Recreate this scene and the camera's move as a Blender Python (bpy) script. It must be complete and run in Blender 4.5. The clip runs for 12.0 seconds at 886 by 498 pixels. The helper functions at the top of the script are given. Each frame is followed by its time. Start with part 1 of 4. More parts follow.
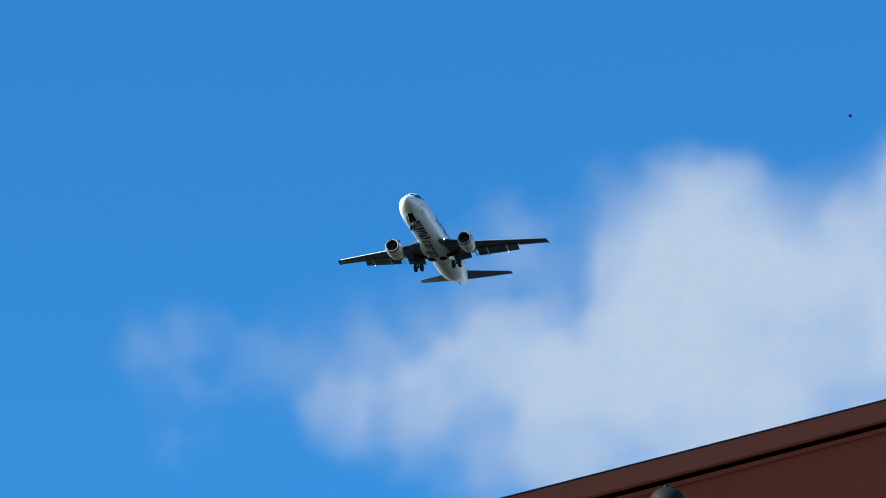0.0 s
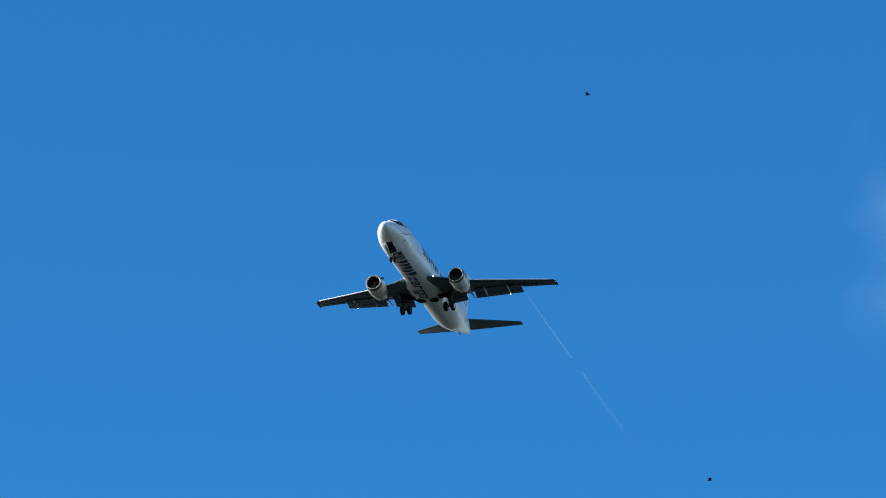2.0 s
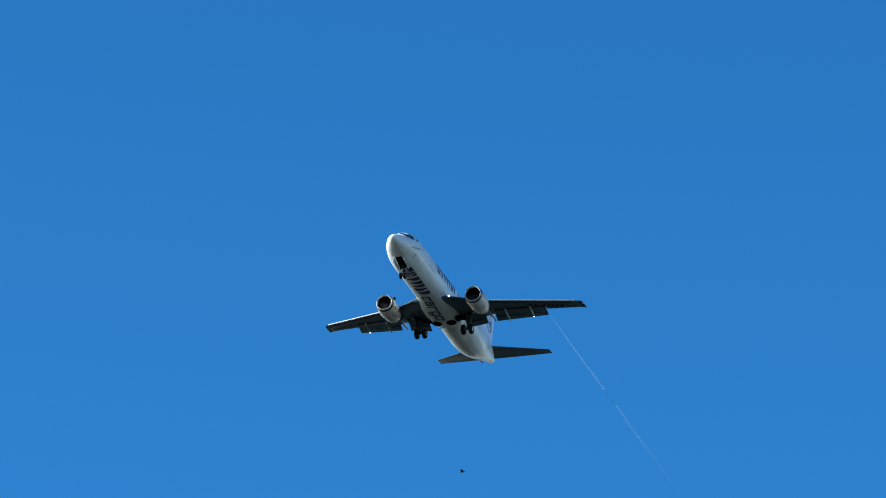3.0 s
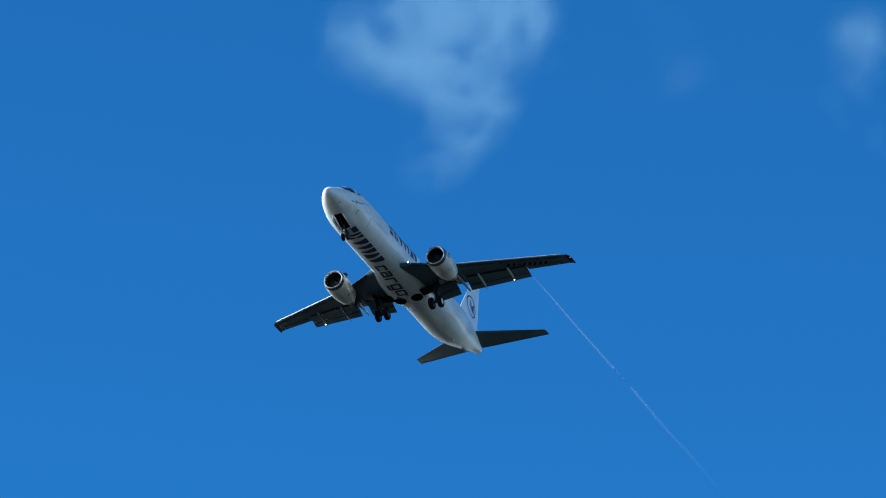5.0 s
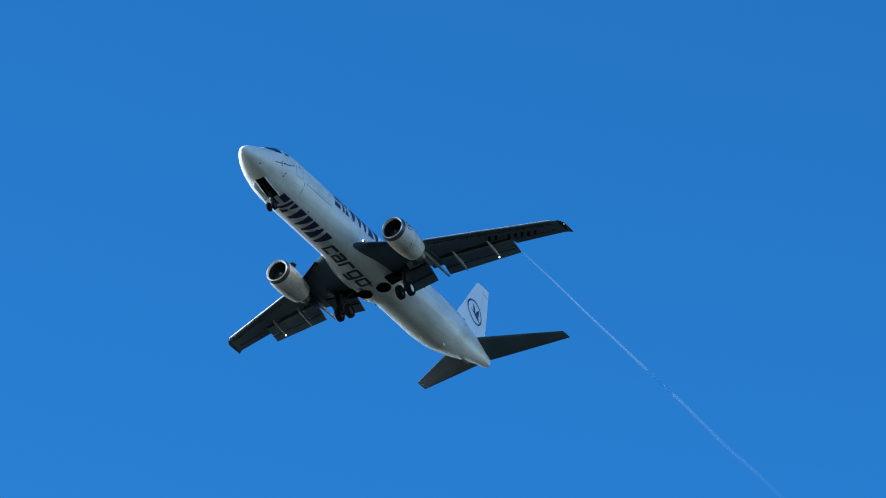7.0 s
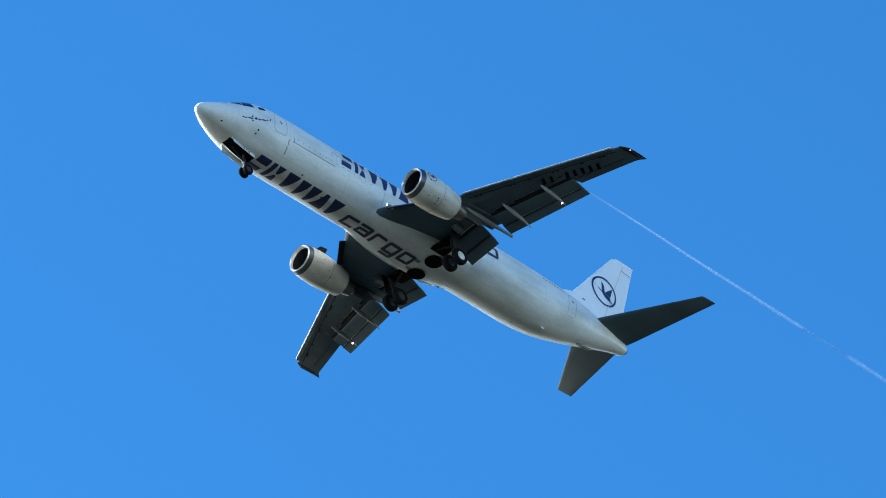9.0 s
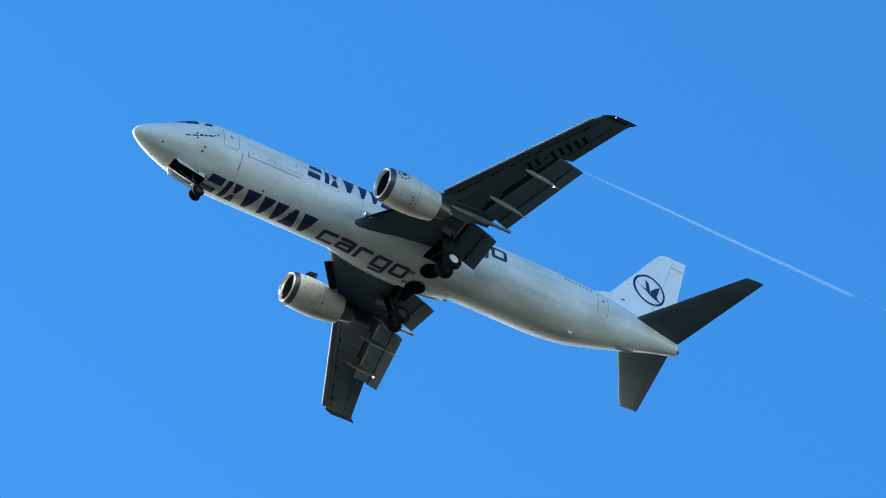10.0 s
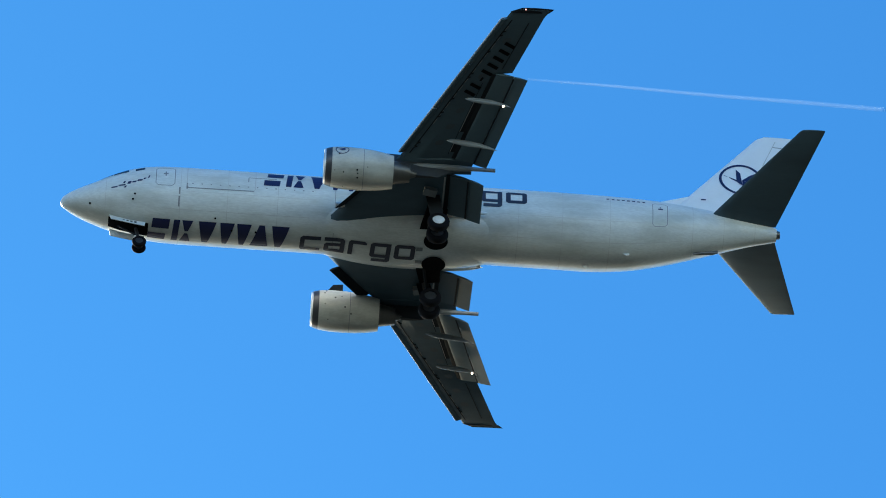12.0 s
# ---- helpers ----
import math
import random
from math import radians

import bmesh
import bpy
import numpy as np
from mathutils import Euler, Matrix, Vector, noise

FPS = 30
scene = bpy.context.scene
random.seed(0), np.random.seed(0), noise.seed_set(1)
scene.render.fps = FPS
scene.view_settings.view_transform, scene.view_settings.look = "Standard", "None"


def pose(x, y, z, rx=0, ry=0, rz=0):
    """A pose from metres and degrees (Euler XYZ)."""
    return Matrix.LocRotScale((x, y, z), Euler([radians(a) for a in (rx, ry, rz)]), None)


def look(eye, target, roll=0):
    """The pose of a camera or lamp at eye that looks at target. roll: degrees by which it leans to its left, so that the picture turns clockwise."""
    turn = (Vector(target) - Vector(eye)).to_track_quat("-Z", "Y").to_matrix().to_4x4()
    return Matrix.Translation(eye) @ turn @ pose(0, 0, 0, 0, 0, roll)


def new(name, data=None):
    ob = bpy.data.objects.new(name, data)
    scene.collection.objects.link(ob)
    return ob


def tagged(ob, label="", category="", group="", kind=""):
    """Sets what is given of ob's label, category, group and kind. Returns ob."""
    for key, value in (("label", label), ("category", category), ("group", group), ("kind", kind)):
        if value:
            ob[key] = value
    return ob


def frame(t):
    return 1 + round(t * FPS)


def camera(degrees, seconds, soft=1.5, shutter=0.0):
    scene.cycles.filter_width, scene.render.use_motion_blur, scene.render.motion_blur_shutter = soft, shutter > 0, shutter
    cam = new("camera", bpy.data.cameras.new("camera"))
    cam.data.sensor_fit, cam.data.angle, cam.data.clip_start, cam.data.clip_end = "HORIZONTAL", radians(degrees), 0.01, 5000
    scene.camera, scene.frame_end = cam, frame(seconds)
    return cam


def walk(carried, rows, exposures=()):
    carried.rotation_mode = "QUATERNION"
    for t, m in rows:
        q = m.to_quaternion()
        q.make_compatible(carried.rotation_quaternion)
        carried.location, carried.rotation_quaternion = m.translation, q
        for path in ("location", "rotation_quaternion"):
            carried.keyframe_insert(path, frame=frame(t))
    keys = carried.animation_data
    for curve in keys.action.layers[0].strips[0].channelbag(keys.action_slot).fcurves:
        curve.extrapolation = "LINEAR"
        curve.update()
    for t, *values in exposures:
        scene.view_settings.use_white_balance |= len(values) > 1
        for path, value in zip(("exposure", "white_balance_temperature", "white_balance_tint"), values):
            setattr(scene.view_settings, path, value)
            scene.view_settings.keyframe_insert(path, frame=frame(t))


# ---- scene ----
from mathutils.bvhtree import BVHTree

# ---- the camera: a hand-held long lens that follows the aeroplane ----
EYE = (0, 0, 1.6)
cam = camera(8.518, 12.0, soft=1.0)
CAMERA_TURN = (
    (0, 107.98, 2.391, 102.906),
    (0.5, 108.7, 2.164, 103.467),
    (1, 109.383, 1.763, 104.006),
    (1.5, 110.096, 0.937, 104.412),
    (2, 110.962, 0.321, 105.017),
    (2.5, 111.856, -0.368, 105.754),
    (4.5, 115.18, 2.008, 111.124),
    (5, 116.177, 3.219, 113.112),
    (5.5, 117.246, 3.994, 115.134),
    (6, 118.371, 4.241, 117.035),
    (6.5, 119.695, 4.025, 118.926),
    (8.5, 125.878, 3.772, 131.18),
    (9, 127.546, 3.715, 135.379),
    (9.5, 129.38, 3.541, 140.049),
    (10, 131.14, 4.076, 145.897),
    (10.5, 132.575, 4.01, 152.034),
    (11, 133.706, 3.839, 158.951),
    (11.5, 134.574, 3.703, 166.443),
    (12, 135.099, 3.551, 174.2),
)
EXPOSURE = ((0, 0.80, 6500, 10), (0.5, 0.64, 6500, 10), (1.0, 0.54, 6500, 10), (1.5, 0.55, 6500, 10), (2.0, 0.70, 6480, 10), (2.5, 0.72, 6400, 10), (4.5, 0.74, 6180, 10),
            (5.0, 0.66, 5960, 10), (5.5, 0.65, 5860, 10), (6.6, 0.88, 5980, 10), (8.5, 1.46, 6660, 10), (9.5, 1.57, 6860, 10), (10.5, 1.60, 6960, 10), (12, 1.38, 7000, 10))
walk(cam, [(t, pose(*EYE, rx, ry, rz)) for t, rx, ry, rz in CAMERA_TURN], EXPOSURE)

# ---- sky and sun ----
SUN_AZIMUTH, SUN_HEIGHT = -64.0, 32.0      # degrees, from +x towards +y, and above the horizon
world = bpy.data.worlds.new("sky")
scene.world = world
world.use_nodes = True
wn = world.node_tree.nodes
sky = wn.new("ShaderNodeTexSky")
sky.sky_type = "NISHITA"
sky.sun_disc = False
sky.sun_elevation = radians(SUN_HEIGHT)
sky.sun_rotation = radians(90 - SUN_AZIMUTH)
sky.altitude = 0
sky.air_density = 1.0
sky.dust_density = 0.4
sky.ozone_density = 3.0
links = world.node_tree.links
place = wn.new("ShaderNodeTexCoord")       # a clear, washed sky: pale haze at the horizon, deep blue above it
split = wn.new("ShaderNodeSeparateXYZ")
links.new(place.outputs["Generated"], split.inputs[0])
rise = wn.new("ShaderNodeMapRange")
rise.interpolation_type = "SMOOTHSTEP"
rise.inputs["From Min"].default_value = -0.02
rise.inputs["From Max"].default_value = 0.26
links.new(split.outputs["Z"], rise.inputs["Value"])
tint = wn.new("ShaderNodeMix")
tint.data_type = "RGBA"
tint.inputs[6].default_value = (2.75, 2.85, 2.95, 1)
tint.inputs[7].default_value = (0.22, 0.92, 1.45, 1)
links.new(rise.outputs[0], tint.inputs[0])
deep = wn.new("ShaderNodeMix")
deep.data_type, deep.blend_type = "RGBA", "MULTIPLY"
deep.inputs[0].default_value = 1.0
links.new(tint.outputs[2], deep.inputs[7])
world.node_tree.links.new(sky.outputs["Color"], deep.inputs[6])
fade = wn.new("ShaderNodeMapRange")         # the blue deepens on the way up
fade.interpolation_type = "SMOOTHSTEP"
fade.inputs["From Min"].default_value = 0.34
fade.inputs["From Max"].default_value = 0.58
fade.inputs["To Min"].default_value = 1.14
fade.inputs["To Max"].default_value = 1.0
links.new(split.outputs["Z"], fade.inputs["Value"])
scaled_sky = wn.new("ShaderNodeVectorMath")
scaled_sky.operation = "SCALE"
links.new(deep.outputs[2], scaled_sky.inputs[0])
links.new(fade.outputs[0], scaled_sky.inputs["Scale"])
links.new(scaled_sky.outputs[0], wn["Background"].inputs["Color"])
wn["Background"].inputs["Strength"].default_value = 0.06

sun = new("sun", bpy.data.lights.new("sun", "SUN"))
sun.data.energy = 5.0
sun.data.angle = radians(0.5)
sun.data.color = (1.0, 0.965, 0.92)
a, h = radians(SUN_AZIMUTH), radians(SUN_HEIGHT)
to_sun = Vector((math.cos(a) * math.cos(h), math.sin(a) * math.cos(h), math.sin(h)))
sun.matrix_world = look((0, 0, 0), tuple(-to_sun)) @ Matrix.Identity(4)
sun.location = to_sun * 500


# ---- materials ----
def material(name, colour, rough=0.5, metal=0.0, grain=0.0, scale=1.0, bump=0.0, stretch=(1, 1, 1), dirt=None, dirt_amount=0.0, spec=0.5, coat=0.0):
    """A surface with fine grain and broad stains, sized in metres."""
    m = bpy.data.materials.new(name)
    m.use_nodes = True
    n, l = m.node_tree.nodes, m.node_tree.links
    b = n["Principled BSDF"]
    b.inputs["Roughness"].default_value = rough
    b.inputs["Metallic"].default_value = metal
    b.inputs["Specular IOR Level"].default_value = spec
    b.inputs["Coat Weight"].default_value = coat
    co = n.new("ShaderNodeTexCoord")
    mp = n.new("ShaderNodeMapping")
    mp.inputs["Scale"].default_value = stretch
    l.new(co.outputs["Object"], mp.inputs["Vector"])
    fine = n.new("ShaderNodeTexNoise")
    fine.inputs["Scale"].default_value = 9.0 * scale
    fine.inputs["Detail"].default_value = 6
    broad = n.new("ShaderNodeTexNoise")
    broad.inputs["Scale"].default_value = 0.7 * scale
    broad.inputs["Detail"].default_value = 4
    l.new(mp.outputs["Vector"], fine.inputs["Vector"])
    l.new(mp.outputs["Vector"], broad.inputs["Vector"])
    mix = n.new("ShaderNodeMix")
    mix.data_type = "RGBA"
    mix.inputs[6].default_value = (*[c * (1 - grain) for c in colour], 1)
    mix.inputs[7].default_value = (*[min(1, c * (1 + grain)) for c in colour], 1)
    l.new(fine.outputs["Fac"], mix.inputs[0])
    ramp = n.new("ShaderNodeValToRGB")
    ramp.color_ramp.elements[0].position = 0.45
    ramp.color_ramp.elements[1].position = 0.75
    l.new(broad.outputs["Fac"], ramp.inputs["Fac"])
    scaled = n.new("ShaderNodeMath")
    scaled.operation = "MULTIPLY"
    scaled.inputs[1].default_value = dirt_amount
    l.new(ramp.outputs["Color"], scaled.inputs[0])
    stain = n.new("ShaderNodeMix")
    stain.data_type = "RGBA"
    stain.inputs[7].default_value = (*(dirt or [c * 0.6 for c in colour]), 1)
    l.new(scaled.outputs[0], stain.inputs[0])
    l.new(mix.outputs[2], stain.inputs[6])
    l.new(stain.outputs[2], b.inputs["Base Color"])
    if bump:
        bp = n.new("ShaderNodeBump")
        bp.inputs["Strength"].default_value = bump
        bp.inputs["Distance"].default_value = 0.02
        l.new(fine.outputs["Fac"], bp.inputs["Height"])
        l.new(bp.outputs["Normal"], b.inputs["Normal"])
    return m


def glowing(name, colour, strength):
    m = bpy.data.materials.new(name)
    m.use_nodes = True
    b = m.node_tree.nodes["Principled BSDF"]
    b.inputs["Emission Color"].default_value = (*colour, 1)
    b.inputs["Emission Strength"].default_value = strength
    return m


WHITE = material("white_aircraft_paint", (0.73, 0.76, 0.745), 0.36, grain=0.2, scale=1.6, stretch=(0.3, 1, 1), dirt=(0.36, 0.38, 0.33), dirt_amount=0.6, coat=0.05)
COWL = material("white_engine_paint", (0.62, 0.62, 0.57), 0.42, grain=0.16, scale=1.6, stretch=(0.45, 1, 1), dirt=(0.26, 0.25, 0.20), dirt_amount=0.8)
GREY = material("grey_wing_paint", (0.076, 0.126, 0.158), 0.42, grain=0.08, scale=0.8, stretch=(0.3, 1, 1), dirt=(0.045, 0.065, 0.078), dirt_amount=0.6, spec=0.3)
COVER = material("dull_tank_cover", (0.068, 0.100, 0.120), 0.5, grain=0.1, dirt_amount=0.3)
PALE = material("pale_fairing_paint", (0.22, 0.245, 0.255), 0.45, grain=0.08, dirt=(0.16, 0.155, 0.15), dirt_amount=0.5)
DARK = material("dark_wing_seal", (0.014, 0.018, 0.023), 0.65, grain=0.2, dirt_amount=0.3, spec=0.15)
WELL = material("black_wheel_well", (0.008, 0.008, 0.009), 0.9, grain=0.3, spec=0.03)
GEAR = material("grimy_gear_metal", (0.028, 0.029, 0.033), 0.6, grain=0.2, scale=3, dirt_amount=0.5, spec=0.2)
LIP = material("polished_intake_metal", (0.86, 0.86, 0.86), 0.30, metal=0.45, grain=0.04)
BURNT = material("burnt_nozzle_metal", (0.16, 0.155, 0.145), 0.45, metal=0.8, grain=0.15, dirt_amount=0.4)
RUBBER = material("black_rubber", (0.009, 0.009, 0.011), 0.85, grain=0.2, scale=3, spec=0.06)
HUB = material("white_wheel_hub", (0.82, 0.83, 0.83), 0.4, grain=0.1, scale=3, dirt=(0.2, 0.18, 0.16), dirt_amount=0.4)
DULL = material("grimy_wheel_hub", (0.035, 0.037, 0.042), 0.5, grain=0.15, scale=3, dirt_amount=0.5, spec=0.2)
# the dark ground mirrored in the intake metal is put into this colour
BAND = material("darkened_intake_band", (0.10, 0.10, 0.11), 0.4, metal=0.6, grain=0.08, dirt_amount=0.3)
NAVY = material("navy_lettering", (0.012, 0.018, 0.085), 0.4, grain=0.1)
SLATE = material("slate_lettering", (0.030, 0.034, 0.058), 0.4, grain=0.1)
SEAM = material("faint_skin_joint", (0.58, 0.58, 0.57), 0.5, grain=0.1)
BRIGHT = material("pale_leading_edge", (0.46, 0.47, 0.48), 0.40, grain=0.04)
LINE = material("grey_door_line", (0.24, 0.25, 0.27), 0.5, grain=0.1)
GLASS = material("dark_cockpit_glass", (0.010, 0.013, 0.022), 0.12, spec=0.25)
# body white made lighter: skylight on the fin is put into its colour
FIN_WHITE = material("lifted_white_fin_paint", (0.88, 0.89, 0.90), 0.3, grain=0.03, scale=1.3, dirt=(0.72, 0.73, 0.74), dirt_amount=0.3, coat=0.2)
TIP = glowing("red_tip_light", (1.0, 0.45, 0.40), 0.5)
PYLON = material("dark_pylon_paint", (0.024, 0.029, 0.034), 0.6, grain=0.15, dirt_amount=0.5)
LAMP = glowing("landing_light", (1.0, 0.80, 0.60), 3.0)
GLINT = glowing("wing_root_light", (1.0, 0.95, 0.86), 6.0)
BROWN = material("brown_painted_metal", (0.40, 0.085, 0.040), 0.72, spec=0.2, grain=0.08, scale=1.5, stretch=(1, 1, 0.3), dirt=(0.36, 0.075, 0.030), dirt_amount=0.4, bump=0.1)
BROWN_WALL = material("brown_wall_panel", (0.36, 0.062, 0.024), 0.75, spec=0.2, grain=0.1, scale=1.5, dirt=(0.31, 0.055, 0.018), dirt_amount=0.4, bump=0.15)
BLACK = material("black_lamp_housing", (0.014, 0.017, 0.019), 0.65, grain=0.1, scale=4, spec=0.15)
GROUND = material("dark_grass_and_asphalt", (0.013, 0.018, 0.016), 0.9, grain=0.25, scale=0.02, dirt=(0.010, 0.016, 0.012), dirt_amount=0.7, spec=0.2)


# ---- building blocks ----
def part(name, bm, mat, parent=None, label="", smooth=True, kind=""):
    """Links a bmesh as one mesh object, under a thing or a part of it."""
    bmesh.ops.recalc_face_normals(bm, faces=bm.faces)
    me = bpy.data.meshes.new(name)
    bm.to_mesh(me)
    bm.free()
    me.materials.append(mat)
    if smooth:
        me.polygons.foreach_set("use_smooth", [True] * len(me.polygons))
        me.set_sharp_from_angle(angle=radians(40))
    ob = new(name, me)
    if parent:
        ob.parent = parent
    return tagged(ob, label, kind=kind)


def loft(rings, bm=None, closed=True, ends=True):
    """Skins a row of rings of equally many points."""
    bm = bm or bmesh.new()
    vs = [[bm.verts.new(p) for p in r] for r in rings]
    n = len(vs[0])
    for r0, r1 in zip(vs, vs[1:]):
        for i in range(n if closed else n - 1):
            j = (i + 1) % n
            bm.faces.new((r0[i], r0[j], r1[j], r1[i]))
    if ends and closed:
        bm.faces.new(vs[0])
        bm.faces.new(list(reversed(vs[-1])))
    return bm


def box(bm, lo, hi, m=None):
    """A box between two corners, moved by m."""
    m = m or Matrix.Identity(4)
    c = [bm.verts.new(m @ Vector((x, y, z))) for x in (lo[0], hi[0]) for y in (lo[1], hi[1]) for z in (lo[2], hi[2])]
    for q in ((0, 1, 3, 2), (4, 6, 7, 5), (0, 4, 5, 1), (2, 3, 7, 6), (0, 2, 6, 4), (1, 5, 7, 3)):
        bm.faces.new([c[i] for i in q])
    return bm


def tube(bm, p0, p1, r0, r1=None, sides=14):
    """A round bar from p0 to p1."""
    r1 = r0 if r1 is None else r1
    p0, p1 = Vector(p0), Vector(p1)
    d = (p1 - p0).normalized()
    u = d.orthogonal().normalized()
    v = d.cross(u)
    rings = [[p + (u * math.cos(i * math.tau / sides) + v * math.sin(i * math.tau / sides)) * r for i in range(sides)] for p, r in ((p0, r0), (p1, r1))]
    return loft(rings, bm)


def at(s, y, z):
    """A place on the aeroplane: metres aft of the nose, to port, and up."""
    return Vector((-s, y, z))


def smooth_line(xs, ys):
    """A curve without overshoot through the given stations."""
    xs, ys = np.array(xs, float), np.array(ys, float)
    d = np.diff(ys) / np.diff(xs)
    m = np.concatenate([[d[0]], [0 if a * b <= 0 else 2 * a * b / (a + b) for a, b in zip(d, d[1:])], [d[-1]]])

    def value(x):
        i = int(np.clip(np.searchsorted(xs, x) - 1, 0, len(xs) - 2))
        w = xs[i + 1] - xs[i]
        t = min(1, max(0, (x - xs[i]) / w))
        return float((2 * t**3 - 3 * t**2 + 1) * ys[i] + (t**3 - 2 * t**2 + t) * w * m[i] + (3 * t**2 - 2 * t**3) * ys[i + 1] + (t**3 - t**2) * w * m[i + 1])
    return value


# ---- the aeroplane's lines ----
NOSE_S = [-0.2, -0.12, 0.06, 0.4, 0.95, 1.5, 2.0, 2.6, 3.2, 4.0, 5.0, 6.2]
TAIL_S = [24.0, 26.0, 28.0, 30.0, 32.0, 33.5, 34.7, 35.4, 35.72]
body_top = smooth_line(NOSE_S + TAIL_S, [-0.38, -0.16, 0.03, 0.23, 0.46, 0.70, 0.98, 1.33, 1.59, 1.79, 1.88, 1.9, 1.9, 1.9, 1.89, 1.85, 1.7, 1.49, 1.24, 1.08, 0.98])
body_bottom = smooth_line(NOSE_S + TAIL_S, [-0.38, -0.57, -0.71, -0.89, -1.11, -1.30, -1.47, -1.66, -1.82, -1.95, -2.03, -2.06, -2.08, -2.11, -1.96, -1.5, -0.86, -0.34, 0.03, 0.20, 0.29])
body_half = smooth_line(NOSE_S + TAIL_S, [0, 0.20, 0.36, 0.59, 0.89, 1.12, 1.31, 1.49, 1.63, 1.78, 1.86, 1.88, 1.88, 1.87, 1.78, 1.54, 1.16, 0.85, 0.58, 0.44, 0.35])


def wing_le(y):
    """The wing's leading edge, metres aft of the nose."""
    return float(np.interp(y, [0, 1.9, 4.9, 5.3, 14.0, 14.3, 14.5], [12.2, 13.65, 16.10, 16.40, 20.97, 21.14, 21.65]))


def wing_te(y):
    """The wing's trailing edge with its flaps in."""
    return float(np.interp(y, [0, 1.9, 4.9, 10.6, 14.2, 14.5], [19.75, 19.75, 19.75, 21.48, 22.82, 23.15]))


def wing_z(y):
    return -1.42 + (y - 1.9) * 0.119


def skin(s, angle, off=0.0):
    """The body's surface at a station; angle in degrees from port, upwards."""
    t, b, w = body_top(s), body_bottom(s), body_half(s)
    c, n = math.cos(radians(angle)), math.sin(radians(angle))
    hh = (t - b) / 2
    nor = Vector((0, c / max(w, 0.01), n / max(hh, 0.01))).normalized()
    return at(s, w * c, (t + b) / 2 + hh * n) + nor * off


def foil(chord, thick, count=13):
    """The outline of a wing section: pairs of way aft and height, upper then lower side."""
    up, low = [], []
    for i in range(count):
        c = (1 - math.cos(math.pi * i / (count - 1))) / 2
        y = 5 * thick * (0.2969 * math.sqrt(c) - 0.126 * c - 0.3516 * c * c + 0.2843 * c**3 - 0.1036 * c**4)
        camber = 0.018 * 4 * c * (1 - c)
        up.append((c * chord, (camber + y) * chord))
        low.append((c * chord, (camber - y) * chord))
    return up[::-1] + low[1:-1]


def foil_panel(sections):
    """A wing-like body: for each section its leading edge, its trailing edge and its thickness."""
    rings = []
    for le, te, thick in sections:
        d = te - le
        chord = d.length
        d = d.normalized()
        up = Vector((0, 0, 1)) if abs(d.z) < 0.9 else Vector((0, 1, 0))
        span = d.cross(up).normalized()
        lift = span.cross(d).normalized()
        rings.append([le + d * a + lift * b for a, b in foil(chord, thick)])
    return loft(rings)


def canoe(y, s0, s1, z0, z1, wide, deep, droop=0.0, blunt=0.04):
    """A pointed fairing under the wing."""
    rings = []
    for i in range(15):
        t = i / 14
        f = max(0.04 if t < 0.5 else blunt, math.sin(math.pi * t**0.75) ** 0.7)
        z = z0 + (z1 - z0) * t - droop * max(0, t - 0.55) ** 2 * 4
        rings.append([at(s0 + (s1 - s0) * t, y + wide / 2 * f * math.cos(k * math.tau / 12), z + deep / 2 * f * math.sin(k * math.tau / 12)) for k in range(12)])
    return loft(rings)


def on_body(outline_faces, off=0.012):
    """A bmesh of faces laid on the body's skin; each corner is a station and an angle."""
    bm = bmesh.new()
    for f in outline_faces:
        n = 1 + int(max(abs(p[1] - q[1]) for p in f for q in f) / 6)
        m = 1 + int(max(abs(p[0] - q[0]) for p in f for q in f) / 0.5)
        (s0, g0), (s1, g1), (s2, g2), (s3, g3) = f

        def corner(u, v):
            s = (s0 * (1 - u) + s1 * u) * (1 - v) + (s3 * (1 - u) + s2 * u) * v
            g = (g0 * (1 - u) + g1 * u) * (1 - v) + (g3 * (1 - u) + g2 * u) * v
            return bm.verts.new(skin(s, g, off))
        vs = [[corner(i / m, j / n) for j in range(n + 1)] for i in range(m + 1)]
        for i in range(m):
            for j in range(n):
                bm.faces.new((vs[i][j], vs[i + 1][j], vs[i + 1][j + 1], vs[i][j + 1]))
    return bm


def strip(points, wide_s=0.03, wide_g=0.9, off=0.008):
    """A thin line on the skin through stations and angles."""
    faces = []
    for (s0, g0), (s1, g1) in zip(points, points[1:]):
        n = max(1, int(abs(g1 - g0) / 5 + abs(s1 - s0) / 0.5))
        for i in range(n):
            a0, a1 = s0 + (s1 - s0) * i / n, s0 + (s1 - s0) * (i + 1) / n
            b0, b1 = g0 + (g1 - g0) * i / n, g0 + (g1 - g0) * (i + 1) / n
            if abs(s1 - s0) * 30 > abs(g1 - g0):
                faces.append([(a0, b0 - wide_g / 2), (a1, b1 - wide_g / 2), (a1, b1 + wide_g / 2), (a0, b0 + wide_g / 2)])
            else:
                faces.append([(a0 - wide_s / 2, b0), (a0 + wide_s / 2, b0), (a1 + wide_s / 2, b1), (a1 - wide_s / 2, b1)])
    return on_body(faces, off)


